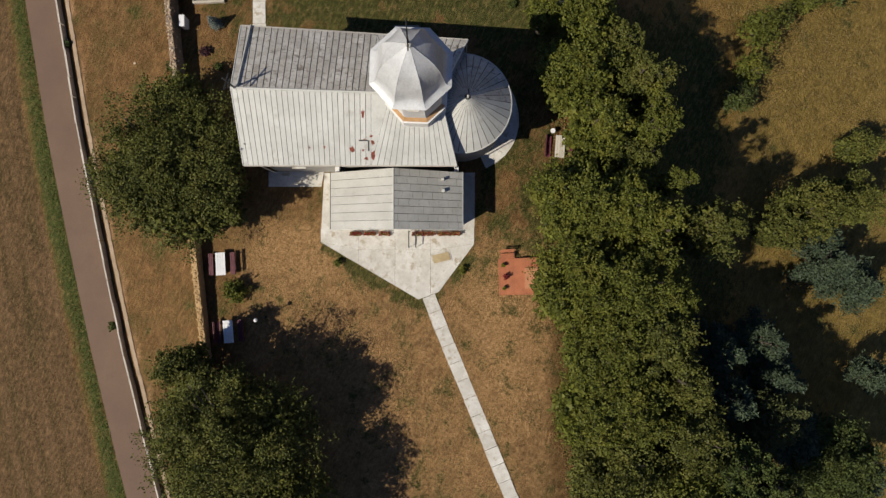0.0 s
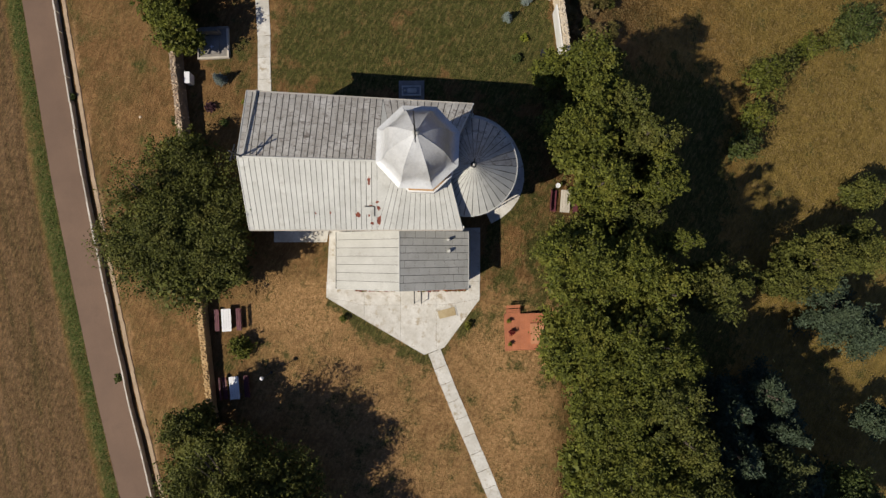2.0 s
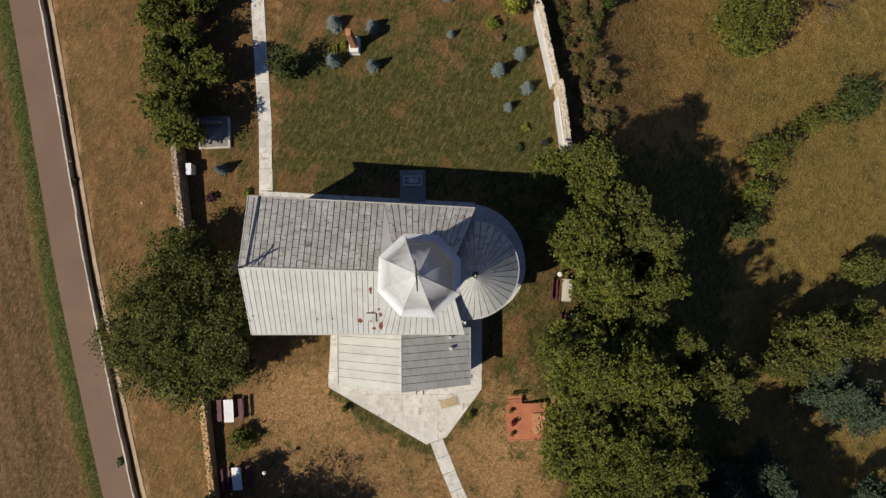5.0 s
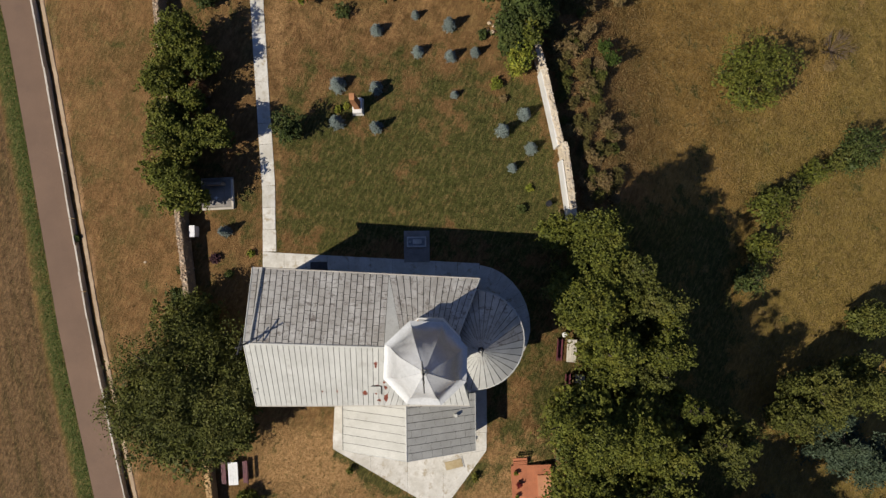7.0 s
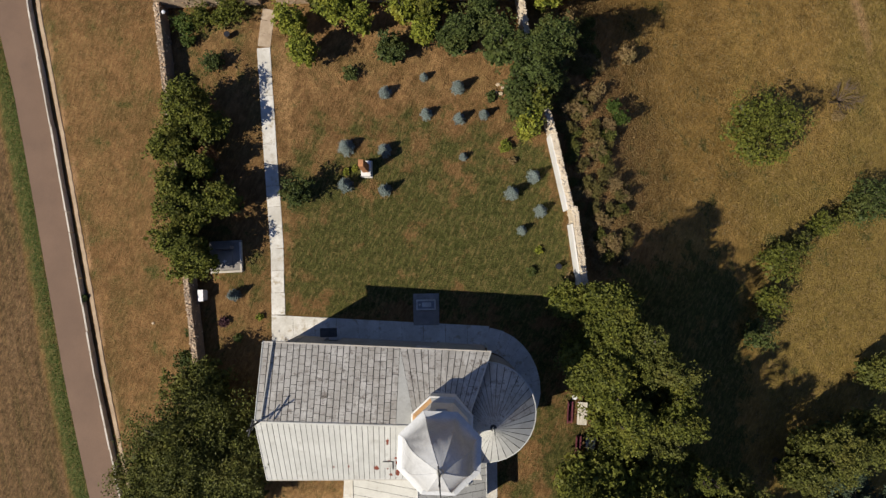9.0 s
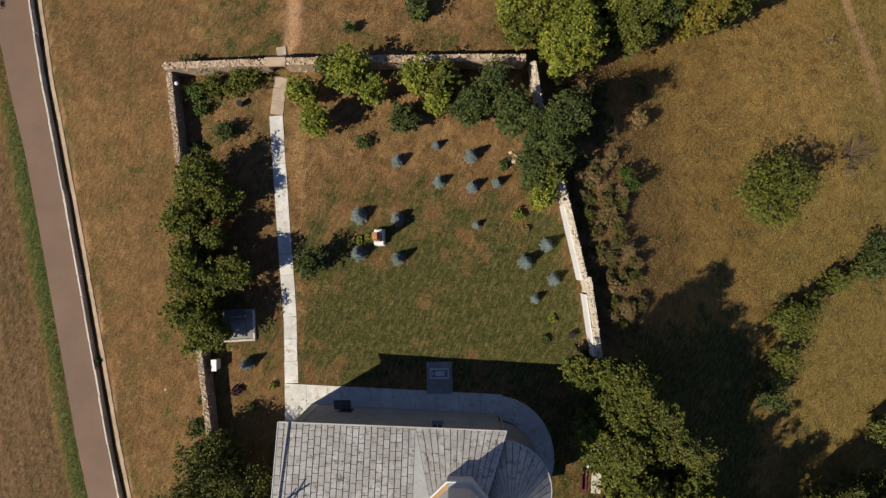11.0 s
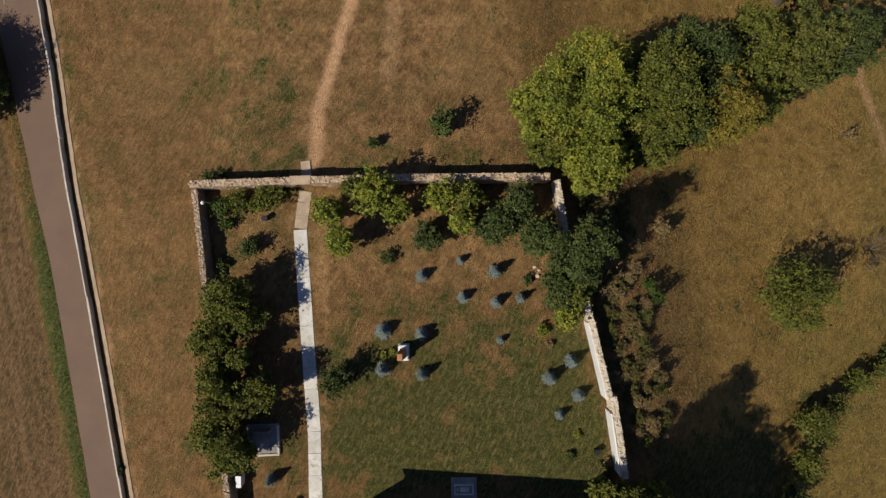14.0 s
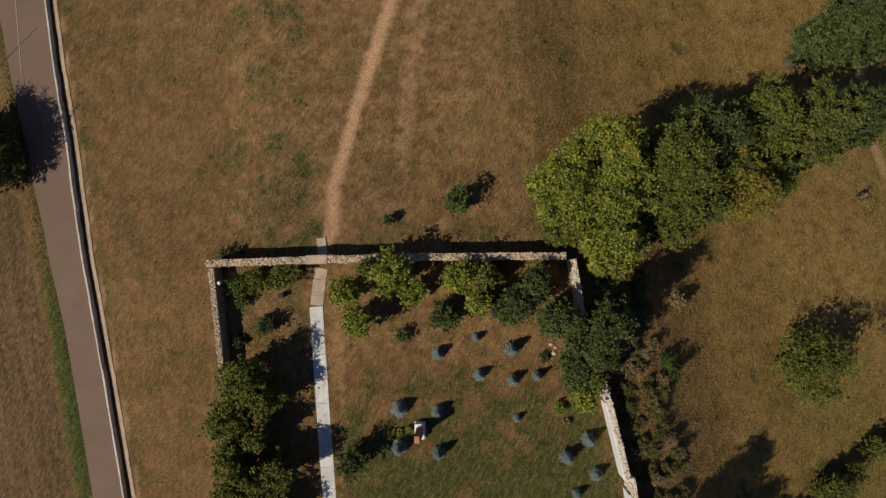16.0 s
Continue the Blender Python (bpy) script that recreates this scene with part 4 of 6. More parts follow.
def build_paths():
    front = ground_piece("pavement", "pale stained concrete paving before the porch", "pavement")
    cols = [-11.7, -8.4, -5.2, -2.1, 1.7]
    # apron in front of the porch, cast in bays that follow its pointed outline
    def south_edge(x):
        return np.interp(x, [-11.7, -3.15, -1.4, 1.7], [1.25, -3.75, -3.1, 1.1])
    for x0, x1 in zip(cols, cols[1:]):
        x0, x1 = x0 + 0.008, x1 - 0.008
        cuts = [x0] + [c for c in (-3.15, -1.4) if x0 < c < x1] + [x1]
        low = [(c, float(south_edge(c))) for c in cuts]
        mid = 0.6
        if min(v for _, v in low) < mid - 0.6:
            top = [(c, max(mid, v + 0.02)) for c, v in low]
            prism("bay", low + [(c, v - 0.01) for c, v in top[::-1]], -0.2, 0.06 + 0.01 * random.random(), CONCRETE, front)
            prism("bay", top + [(x1, 2.62), (x0, 2.62)], -0.2, 0.06 + 0.01 * random.random(), CONCRETE, front)
        else:
            prism("bay", low + [(x1, 2.62), (x0, 2.62)], -0.2, 0.06 + 0.01 * random.random(), CONCRETE, front)
    prism("bay", [(-11.65, 2.63), (-9.7, 2.63), (-9.7, 7.3), (-11.4, 7.3)], -0.2, 0.055, CONCRETE, front)
    prism("bay", [(0.2, 2.63), (1.72, 2.63), (1.75, 7.3), (0.2, 7.3)], -0.2, 0.055, CONCRETE, front)
    prism("bay", [(-16.3, 6.1), (-11.66, 6.1), (-11.41, 7.42), (-16.3, 7.42)], -0.2, 0.05, CONCRETE, front)
    # walk round the apse and along the north side
    n = 12
    for k in range(n):
        a0, a1 = radians(-66 + 150 * k / n), radians(-66 + 150 * (k + 1) / n - 0.25)
        r0, r1 = 3.0, 4.85
        c = Vector((0.75, 11.75))
        ring = [(c.x + r * math.cos(a), c.y + r * math.sin(a) * (1.12 if a > 0 else 0.92)) for r, a in ((r0, a0), (r1, a0), (r1, a1), (r0, a1))]
        prism("bay", ring, -0.2, 0.05 + 0.008 * random.random(), CONCRETE, front)
    x = -17.75
    while x < 1.2:
        x1 = min(1.25, x + 1.9)
        y = [np.interp(v, [-17.75, 1.25], [18.5, 17.3]) for v in (x, x1)]
        prism("bay", [(x, y[0] - 1.9), (x1 - 0.02, y[1] - 1.9), (x1 - 0.02, y[1]), (x, y[0])], -0.2, 0.05 + 0.01 * random.random(), CONCRETE, front)
        x = x1
    prism("bay", [(-17.75, 15.2), (-15.6, 15.2), (-15.6, 16.56), (-17.75, 16.56)], -0.2, 0.06, CONCRETE, front)
    path = ground_piece("path_south", "pale concrete slab path across the dry lawn", "path")
    slabs(path, [(-2.27, -3.45), (-1.2, -6.2), (1.95, -13.75), (4.9, -20.9), (8.2, -29.0)], 1.18, 0.05, 1.55, 21)
    path = ground_piece("path_north", "pale concrete slab path from the gate to the church", "path")
    slabs(path, [(-17.15, 18.52), (-17.2, 24.3), (-17.75, 33.5), (-18.2, 42.0)], 1.15, 0.05, 1.9, 22)
    slabs(path, [(-18.15, 42.1), (-17.85, 44.4), (-17.65, 45.4)], 1.1, 0.04, 1.2, 23, WORN_SLAB)
    slabs(path, [(-17.55, 46.55), (-17.7, 48.1)], 0.85, at(-17.6, 47.4) + 0.08, 0.8, 24, WORN_SLAB)


build_paths()


# ---------------------------------------------------------------- stone walls of the yard
def rubble(rng, centre, r):
    """One rough stone: a squashed, jittered block of 12 corners."""
    verts, faces = [], []
    turn = rng.uniform(0, math.tau)
    for level, s in ((-0.8, 0.85), (0.15, 1.05), (0.8, 0.65)):
        for k in range(5):
            a = turn + k * math.tau / 5
            q = s * rng.uniform(0.8, 1.15)
            verts.append((centre[0] + r * q * math.cos(a), centre[1] + r * q * math.sin(a) * 0.8, centre[2] + r * level * rng.uniform(0.6, 0.9)))
    for j in range(2):
        faces += [(5 * j + k, 5 * j + (k + 1) % 5, 5 * j + 5 + (k + 1) % 5, 5 * j + 5 + k) for k in range(5)]
    faces.append((10, 11, 12, 13, 14))
    return verts, faces


def stone_wall(name, label, pts, thick, top, seed, foot=-3.0, bits=None, core=None):
    rng = random.Random(seed)
    owner = thing(name, 0, 0, 0, label, "wall")
    core_v, core_f, st_v, st_f = [], [], [], []
    p = [Vector(v) for v in pts]
    for a, b in zip(p, p[1:]):
        d = (b - a).normalized()
        side = Vector((-d.y, d.x))
        n = max(2, int((b - a).length / 0.4))
        base = len(core_v)
        for k in range(n + 1):
            c = a + (b - a) * (k / n)
            z = top(c.x, c.y)
            for s, zz in ((-1, foot), (1, foot), (1, z + rng.uniform(-0.08, 0.03)), (-1, z + rng.uniform(-0.08, 0.03))):
                w = thick / 2 * rng.uniform(0.9, 1.04)
                core_v.append((c.x + side.x * s * w, c.y + side.y * s * w, zz))
        for k in range(n):
            o = base + 4 * k
            core_f += [(o + i, o + (i + 1) % 4, o + 4 + (i + 1) % 4, o + 4 + i) for i in range(4)]
        core_f += [(base + 3, base + 2, base + 1, base), tuple(base + 4 * n + i for i in range(4))]
        length = (b - a).length
        for k in range(int(length * 20)):
            c = a + d * rng.uniform(0, length) + side * rng.uniform(-0.5, 0.5) * thick * 0.92
            v, f = rubble(rng, (c.x, c.y, top(c.x, c.y) + rng.uniform(-0.05, 0.03)), rng.uniform(0.06, 0.14))
            o = len(st_v)
            st_v += v
            st_f += [tuple(i + o for i in q) for q in f]
        for k in range(int(length * 10)):
            s = rng.choice((-1, 1))
            c = a + d * rng.uniform(0, length) + side * s * thick * 0.47
            z = top(c.x, c.y)
            v, f = rubble(rng, (c.x, c.y, rng.uniform(z - 2.6, z - 0.1)), rng.uniform(0.07, 0.14))
            o = len(st_v)
            st_v += v
            st_f += [tuple(i + o for i in q) for q in f]
    raw("core", core_v, core_f, core or bits or STONE, owner)
    tagged(raw("stones", st_v, st_f, bits or STONE_BITS, owner, "rough pale field stones"), kind="stuff")
    return owner


def stone_bits():
    m, nt, bsdf = nodes_of("mixed_field_stones")
    geo = nt.nodes.new("ShaderNodeNewGeometry")
    geo.name = "where"
    ramp = nt.nodes.new("ShaderNodeValToRGB")
    stops = ((0.0, (0.24, 0.155, 0.09)), (0.35, (0.48, 0.345, 0.22)), (0.7, (0.66, 0.52, 0.36)), (1.0, (0.42, 0.255, 0.14)))
    while len(ramp.color_ramp.elements) < len(stops):
        ramp.color_ramp.elements.new(0.5)
    for el, (at_, c) in zip(ramp.color_ramp.elements, stops):
        el.position, el.color = at_, col(c)
    nt.links.new(geo.outputs["Random Per Island"], ramp.inputs[0])
    grain = noise_node(nt, 9.0, 5.0)
    nt.links.new(blend(nt, spread(nt, grain, 0.4, 0.7, 0, 0.6), ramp.outputs[0], (0.15, 0.12, 0.09)), bsdf.inputs["Base Color"])
    bsdf.inputs["Roughness"].default_value = 0.95
    relief(nt, bsdf, grain, 0.6, 0.04)
    return m


STONE_BITS = stone_bits()
wx = lambda y: float(west_edge(y))
RUBBLE = surface("tan_rubble", (0.52, 0.39, 0.26), (0.38, 0.275, 0.175), (0.22, 0.155, 0.10), 1.6, 9.0, 0.95, bump=0.8, depth=0.05)
LIMED = surface("limewashed_rubble", (0.70, 0.61, 0.47), (0.54, 0.44, 0.31), (0.30, 0.215, 0.13), 1.4, 9.0, 0.95, bump=0.8, depth=0.05)
OCHRE = surface("ochre_rubble", (0.60, 0.40, 0.19), (0.42, 0.27, 0.12), (0.20, 0.13, 0.06), 1.6, 9.0, 0.95, bump=0.8, depth=0.05)
stone_wall("yard_wall_west", "crumbling ochre rubble wall overgrown with dry grass", [(wx(-10), -10), (wx(2.4), 2.4)], 0.5, lambda x, y: float(np.interp(y, [-10, 2, 20, 45], [1.0, 1.35, 1.75, 1.7])), 36, -4.5, OCHRE)
stone_wall("yard_wall_west", "old field-stone wall along the western yard edge", [(wx(2.45), 2.45), (wx(14), 14), (wx(45.6), 45.6)], 0.5, lambda x, y: float(np.interp(y, [-10, 2, 20, 45], [1.0, 1.35, 1.75, 1.7])), 31, -4.5)
stone_wall("yard_wall_north", "old field-stone wall with a small gateway", [(wx(45.8) - 0.2, 46.0), (-18.35, 46.1)], 0.6, lambda x, y: 2.2, 32, -3.0, core=RUBBLE)
stone_wall("yard_wall_north", "old field-stone wall running on from the gateway", [(-16.85, 46.12), (-8, 46.1), (3.6, 45.9)], 0.6, lambda x, y: 2.2 if x < -14 else 2.3, 33, -3.0, core=RUBBLE)
lintel = thing("gate_lintel", 0, 0, 0, "stone lintel bridging the yard gateway", "lintel")
boxed("beam", (-18.5, -16.7, 45.72, 46.48, 1.95, 2.25), RUBBLE, lintel, "", 0.03)
e_low = [(4.2, 45.6), (4.9, 40.5), (6.8, 33.6), (8.15, 27.2)]
e_wall = stone_wall("yard_wall_east", "field-stone wall with a whitewashed inner face", e_low, 0.5, lambda x, y: 2.1, 34, -5.0, LIMED)
e_wall2 = stone_wall("yard_wall_east", "ruined field-stone wall with a whitewashed inner face", [(8.4, 27.4), (8.85, 24.0), (9.2, 20.6)], 0.52, lambda x, y: 2.2, 35, -5.0, LIMED)


def inner_face(owner, pts, thick, off, top):
    p = [Vector(v) for v in pts]
    for a, b in zip(p, p[1:]):
        d = (b - a).normalized()
        side = Vector((d.y, -d.x))
        if side.x > 0:
            side = -side
        q = [a + side * off, b + side * off, b + side * (off + thick), a + side * (off + thick)]
        if (q[1] - q[0]).cross(q[2] - q[1]) < 0:
            q = q[::-1]
        prism("plaster_face", [tuple(v) for v in q], -0.3, top, PLASTER, owner, "whitewashed plaster face")


inner_face(e_wall, e_low[2:], 0.12, 0.22, 2.05)
inner_face(e_wall2, [(8.5, 26.0), (9.15, 20.8)], 0.14, 0.23, 2.0)


# ---------------------------------------------------------------- trees and shrubs
def leaf_mesh(name, centres, normals, sizes, rng, material, parent, aspect=0.62):
    """Many small leaves, each a bent diamond of its own."""
    n = len(centres)
    ref = rng.normal(size=(n, 3))
    u = np.cross(normals, ref)
    u /= np.linalg.norm(u, axis=1, keepdims=True) + 1e-9
    v = np.cross(normals, u)
    s = sizes[:, None]
    droop = normals * s * 0.18
    verts = np.stack([centres - u * s - droop, centres - v * s * aspect, centres + u * s - droop, centres + v * s * aspect], 1).reshape(-1, 3)
    me = bpy.data.meshes.new(name)
    me.vertices.add(4 * n)
    me.vertices.foreach_set("co", verts.astype(np.float32).ravel())
    me.loops.add(4 * n)
    me.loops.foreach_set("vertex_index", np.arange(4 * n, dtype=np.int32))
    me.polygons.add(n)
    me.polygons.foreach_set("loop_start", np.arange(0, 4 * n, 4, dtype=np.int32))
    me.update(calc_edges=True)
    me.materials.append(material)
    ob = new(name, me)
    ob.parent = parent
    return ob


def crown_points(rng, r, low, high, leaves, clumps, spiky=0.0):
    """Leaf places and directions: boughs of uneven reach carry lobes, lobes carry sprays of leaves, with gaps between."""
    mid, half = (low + high) / 2, (high - low) / 2
    outer = max(5, int(6 + 1.7 * r))
    inner = max(2, int(2 + 1.2 * r))
    az = (np.arange(outer) + rng.uniform(-0.35, 0.35, outer)) * math.tau / outer
    k = float(np.clip((r - 0.9) / 2.6, 0, 1))
    reach = r * rng.uniform(lerp(0.25, 0.50, k), lerp(0.55, 0.78, k), outer)
    rise = mid + half * rng.uniform(-0.55, 0.45, outer)
    lobes = [np.stack([np.cos(az) * reach, np.sin(az) * reach, rise], -1)]
    az = rng.uniform(0, math.tau, inner)
    reach = r * rng.uniform(0.0, 0.45, inner)
    lobes.append(np.stack([np.cos(az) * reach, np.sin(az) * reach, mid + half * rng.uniform(0.25, 0.68, inner)], -1))
    lobes = np.concatenate(lobes)
    big = r * rng.uniform(lerp(0.40, 0.26, k), lerp(0.55, 0.38, k), len(lobes))
    big = np.minimum(big, 0.55 * half + 0.1 * r)
    owner = rng.integers(0, len(lobes), clumps)
    d = rng.normal(size=(clumps, 3))
    d /= np.linalg.norm(d, axis=1, keepdims=True)
    d[:, 2] = np.where(rng.random(clumps) < 0.8, np.abs(d[:, 2]), d[:, 2])
    c = lobes[owner] + d * (big[owner] * rng.uniform(0.55, 1.08, clumps))[:, None] * np.array([1, 1, 0.8])
    c[:, 2] = np.clip(c[:, 2], low, high)
    size = big[owner] * rng.uniform(0.12, 0.33, clumps)
    pick = rng.integers(0, clumps, leaves)
    e = rng.normal(size=(leaves, 3))
    e /= np.linalg.norm(e, axis=1, keepdims=True)
    e[:, 2] = np.where(rng.random(leaves) < 0.75, np.abs(e[:, 2]), e[:, 2])
    rad = size[pick] * rng.uniform(0.3, 1.0, leaves) ** 0.5
    if spiky:
        rad = rad * (1 + spiky * rng.random(leaves) ** 2)
    p = c[pick] + e * rad[:, None] * np.array([1.0, 1.0, 0.6])
    p = p + d[pick] * (size[pick] * rng.uniform(-0.6, 1.5, leaves))[:, None] * np.array([1, 1, 0.6])
    # outsized inner leaves, added to thicken the shadow that the crown casts
    deep = rng.random(leaves) < 0.36
    core = lobes[rng.integers(0, len(lobes), leaves)] * np.array([0.90, 0.90, 0.0]) + e * (0.30 * r * rng.random(leaves) ** 0.5)[:, None] * np.array([1, 1, 0.0])
    core[:, 2] = lerp(low, high, rng.uniform(0.05, 0.6, leaves))
    p = np.where(deep[:, None], core, p)
    n = e * 0.35 + rng.normal(size=(leaves, 3)) * 0.55 + np.array([0, 0, 0.55])
    n /= np.linalg.norm(n, axis=1, keepdims=True)
    return p, n, c, np.where(deep, 2.2, 1.0)


SEED = [100]


def tree(x, y, r, top, leaf, label, name="tree", low=None, density=790, size=0.1, spiky=0.6, clumps=None, dead=0):
    """A tree that reaches the height top: tapered trunk, limbs to its clumps, and a crown of separate leaves."""
    SEED[0] += 1
    rng = np.random.default_rng(SEED[0])
    z = at(x, y)
    h = top - z
    low = 0.22 * h if low is None else low
    ob = thing(name, x, y, z, label, "tree")
    clumps = clumps or int(50 + 60 * r + 4 * r * r)
    p, n, c, big = crown_points(rng, r * 0.97, low, h, int(density * r * r * (0.75 + 0.25 * (h - low) / max(r, 0.5))), clumps, spiky)
    wood = bmesh.new()
    girth = 0.035 * h + 0.03
    lean = Vector((rng.normal() * 0.03 * h, rng.normal() * 0.03 * h, 0))
    fork = lean * 0.6 + Vector((0, 0, max(0.25 * h, low * 0.9)))
    rod(wood, (0, 0, -0.4), fork, girth * 1.25, girth * 0.8, 9)
    rod(wood, fork, lean + Vector((0, 0, 0.82 * h)), girth * 0.75, girth * 0.15, 7)
    limbs = wood
    for k in rng.choice(len(c), min(len(c), 9 + int(r)), replace=False):
        end = Vector(c[k])
        knee = lerp(fork, end, 0.5) + Vector((0, 0, 0.06 * h))
        rod(limbs, fork + Vector((0, 0, 0.1 * h * rng.random())), knee, girth * 0.42, girth * 0.25, 6)
        rod(limbs, knee, end, girth * 0.25, girth * 0.07, 5)
    part("trunk", limbs, BARK, ob)
    leaf_mesh("crown", p, n, big * size * rng.uniform(0.6, 1.35, len(p)), rng, leaf, ob)
    return ob


def shrub(x, y, r, h, leaf, label, name="shrub", density=900, size=0.10, aspect=0.62):
    SEED[0] += 1
    rng = np.random.default_rng(SEED[0])
    ob = thing(name, x, y, at(x, y), label, "shrub")
    p, n, c, big = crown_points(rng, r, 0.05 * h, h, int(density * r * r + 120), int(40 + 50 * r), 0.4)
    stems = bmesh.new()
    for k in range(5):
        rod(stems, (rng.normal() * 0.05, rng.normal() * 0.05, -0.15), Vector(c[k % len(c)]), 0.03, 0.01, 5)
    part("stem", stems, BARK, ob)
    leaf_mesh("foliage", p, n, (0.5 + 0.5 * big) * size * rng.uniform(0.6, 1.4, len(p)), rng, leaf, ob, aspect)
    return ob


def conifer(x, y, r, top, label, leaf=None):
    """A pine: whorls of drooping boughs with needle tufts round a straight trunk."""
    SEED[0] += 1
    rng = np.random.default_rng(SEED[0])
    z = at(x, y)
    h = top - z
    ob = thing("pine_tree", x, y, z, label, "tree")
    part("trunk", rod(bmesh.new(), (0, 0, -0.4), (0, 0, h * 0.98), 0.03 * h, 0.02, 8), BARK, ob)
    pts, nrm = [], []
    boughs = bmesh.new()
    for lev in range(9):
        f = lev / 8
        zz = h * (0.28 + 0.68 * f)
        rr = r * (1.0 - 0.86 * f ** 1.2)
        for k in range(7 - int(3 * f)):
            a = rng.uniform(0, math.tau)
            length = rr * rng.uniform(0.65, 1.08)
            end = np.array([math.cos(a) * length, math.sin(a) * length, zz + 0.10 * length])
            rod(boughs, (0, 0, zz - 0.1 * length), Vector(end), 0.05, 0.015, 4)
            m = int(75 * length + 30)
            t = rng.uniform(0.25, 1.0, m) ** 0.6
            w = 0.34 * (0.35 + length / 4)
            q = end * t[:, None] + np.array([0, 0, zz - 0.1 * length]) * (1 - t[:, None]) + rng.normal(size=(m, 3)) * np.array([w, w, w * 0.45])
            pts.append(q)
            nn = rng.normal(size=(m, 3)) * 0.6 + np.array([0, 0, 0.9])
            nrm.append(nn / np.linalg.norm(nn, axis=1, keepdims=True))
    tagged(part("bough", boughs, BARK, ob), kind="stuff")
    p, n = np.concatenate(pts), np.concatenate(nrm)
    leaf_mesh("needles", p, n, 0.17 * rng.uniform(0.6, 1.3, len(p)), rng, leaf or NEEDLE, ob, 0.4)
    return ob


WAL = "broad walnut tree with a dense crown"
tree(-22.3, 7.1, 6.6, 9.9, LEAF_WALNUT, WAL + " beside the church", "walnut_tree", low=2.0, density=1150, size=0.088)
tree(-22.6, 12.6, 3.0, 6.2, LEAF_WALNUT, "leafy tree crowding the wall by the church", low=1.2)
tree(-17.5, -15.1, 7.0, 11.4, LEAF_WALNUT, WAL + " on the dry lawn", "walnut_tree", low=2.0, density=1100, size=0.088)
tree(-20.9, -12.4, 3.4, 9.2, LEAF_WALNUT, "leafy tree crowding the broad walnut", low=1.8)
tree(-21.6, -8.9, 2.4, 8.4, LEAF_WALNUT, "small leafy tree behind the picnic table", low=2.6)
tree(-13.6, -21.2, 5.2, 9.8, LEAF_WALNUT, "broad leafy tree at the southern end of the lawn", low=2.0)
tree(-19.7, 4.2, 3.0, 8.8, LEAF_WALNUT, "leafy tree growing beside the broad walnut", low=1.8)
OAK = "tall leafy tree with a green crown on the slope"
# some fillers between the crowns are added only to close gaps in their shadow
for x, y, r, top, leaf in (
    (10.2, 18.9, 2.9, 10.4, LEAF_OAK), (9.6, 14.3, 3.4, 8.4, LEAF_OAK), (11.2, 10.2, 2.7, 8.3, LEAF_OAK), (7.2, 19.7, 1.8, 6.2, LEAF_OAK), (14.9, 14.3, 2.1, 8.2, LEAF_WALNUT), (15.8, 10.4, 2.1, 8.2, LEAF_OAK), (17.4, 6.0, 1.4, 8.2, LEAF_OAK), (12.9, 16.8, 2.1, 8.2, LEAF_WALNUT), (12.9, 12.4, 2.3, 4.0, LEAF_WALNUT), (13.2, 8.2, 2.4, 4.8, LEAF_WALNUT), (15.4, 8.0, 1.5, 6.4, LEAF_WALNUT), (16.2, 12.5, 1.7, 7.2, LEAF_OAK), (14.6, 15.8, 1.3, 6.8, LEAF_WALNUT), (15.4, 2.6, 2.3, 10.2, LEAF_OAK), (17.2, -3.2, 2.4, 9.0, LEAF_OAK), (17.6, -9.6, 2.8, 9.6, LEAF_WALNUT),
    (9.4, 4.4, 3.9, 9.9, LEAF_OAK), (13.2, 4.1, 3.5, 9.5, LEAF_OAK), (9.7, -2.2, 4.2, 9.7, LEAF_OAK), (13.3, -2.2, 4.1, 11.2, LEAF_OAK), (11.6, -7.5, 3.9, 9.8, LEAF_OAK), (15.4, -6.2, 2.9, 11.0, LEAF_WALNUT),
    # tall ones beyond y -16, mostly unseen, are added to shade the hollow
    (10.6, -12.5, 3.2, 7.8, LEAF_OAK), (14.2, -12.1, 3.7, 9.0, LEAF_OAK), (18.2, -13.8, 3.4, 9.4, LEAF_WALNUT), (21.4, -16.4, 2.8, 9.0, LEAF_DARK), (25.4, -21.5, 3.6, 9.0, LEAF_OAK), (12.8, -17.8, 4.2, 8.6, LEAF_WALNUT), (17.2, -19.0, 4.2, 9.4, LEAF_OAK),
    (21.2, 2.2, 2.8, 6.0, LEAF_WALNUT), (30.4, 2.3, 2.1, -2.8, LEAF_WALNUT), (33.0, 4.3, 3.3, -2.4, LEAF_WALNUT), (38.2, 5.4, 3.1, -4.4, LEAF_WALNUT), (41.0, 11.0, 2.4, -9.0, LEAF_WALNUT),
    (28.0, -14.0, 2.8, 1.8, LEAF_GREY), (25.0, -17.5, 3.8, 2.2, LEAF_GREY), (21.0, -20.2, 3.6, 10.4, LEAF_OAK), (24.4, -18.4, 3.0, 10.0, LEAF_DARK), (35.8, -19.7, 5.2, -2.5, LEAF_DARK),
):
    tree(x, y, r, top + 1.0, leaf, OAK if r > 3 else "small leafy tree on the grassy slope", spiky=0.9)
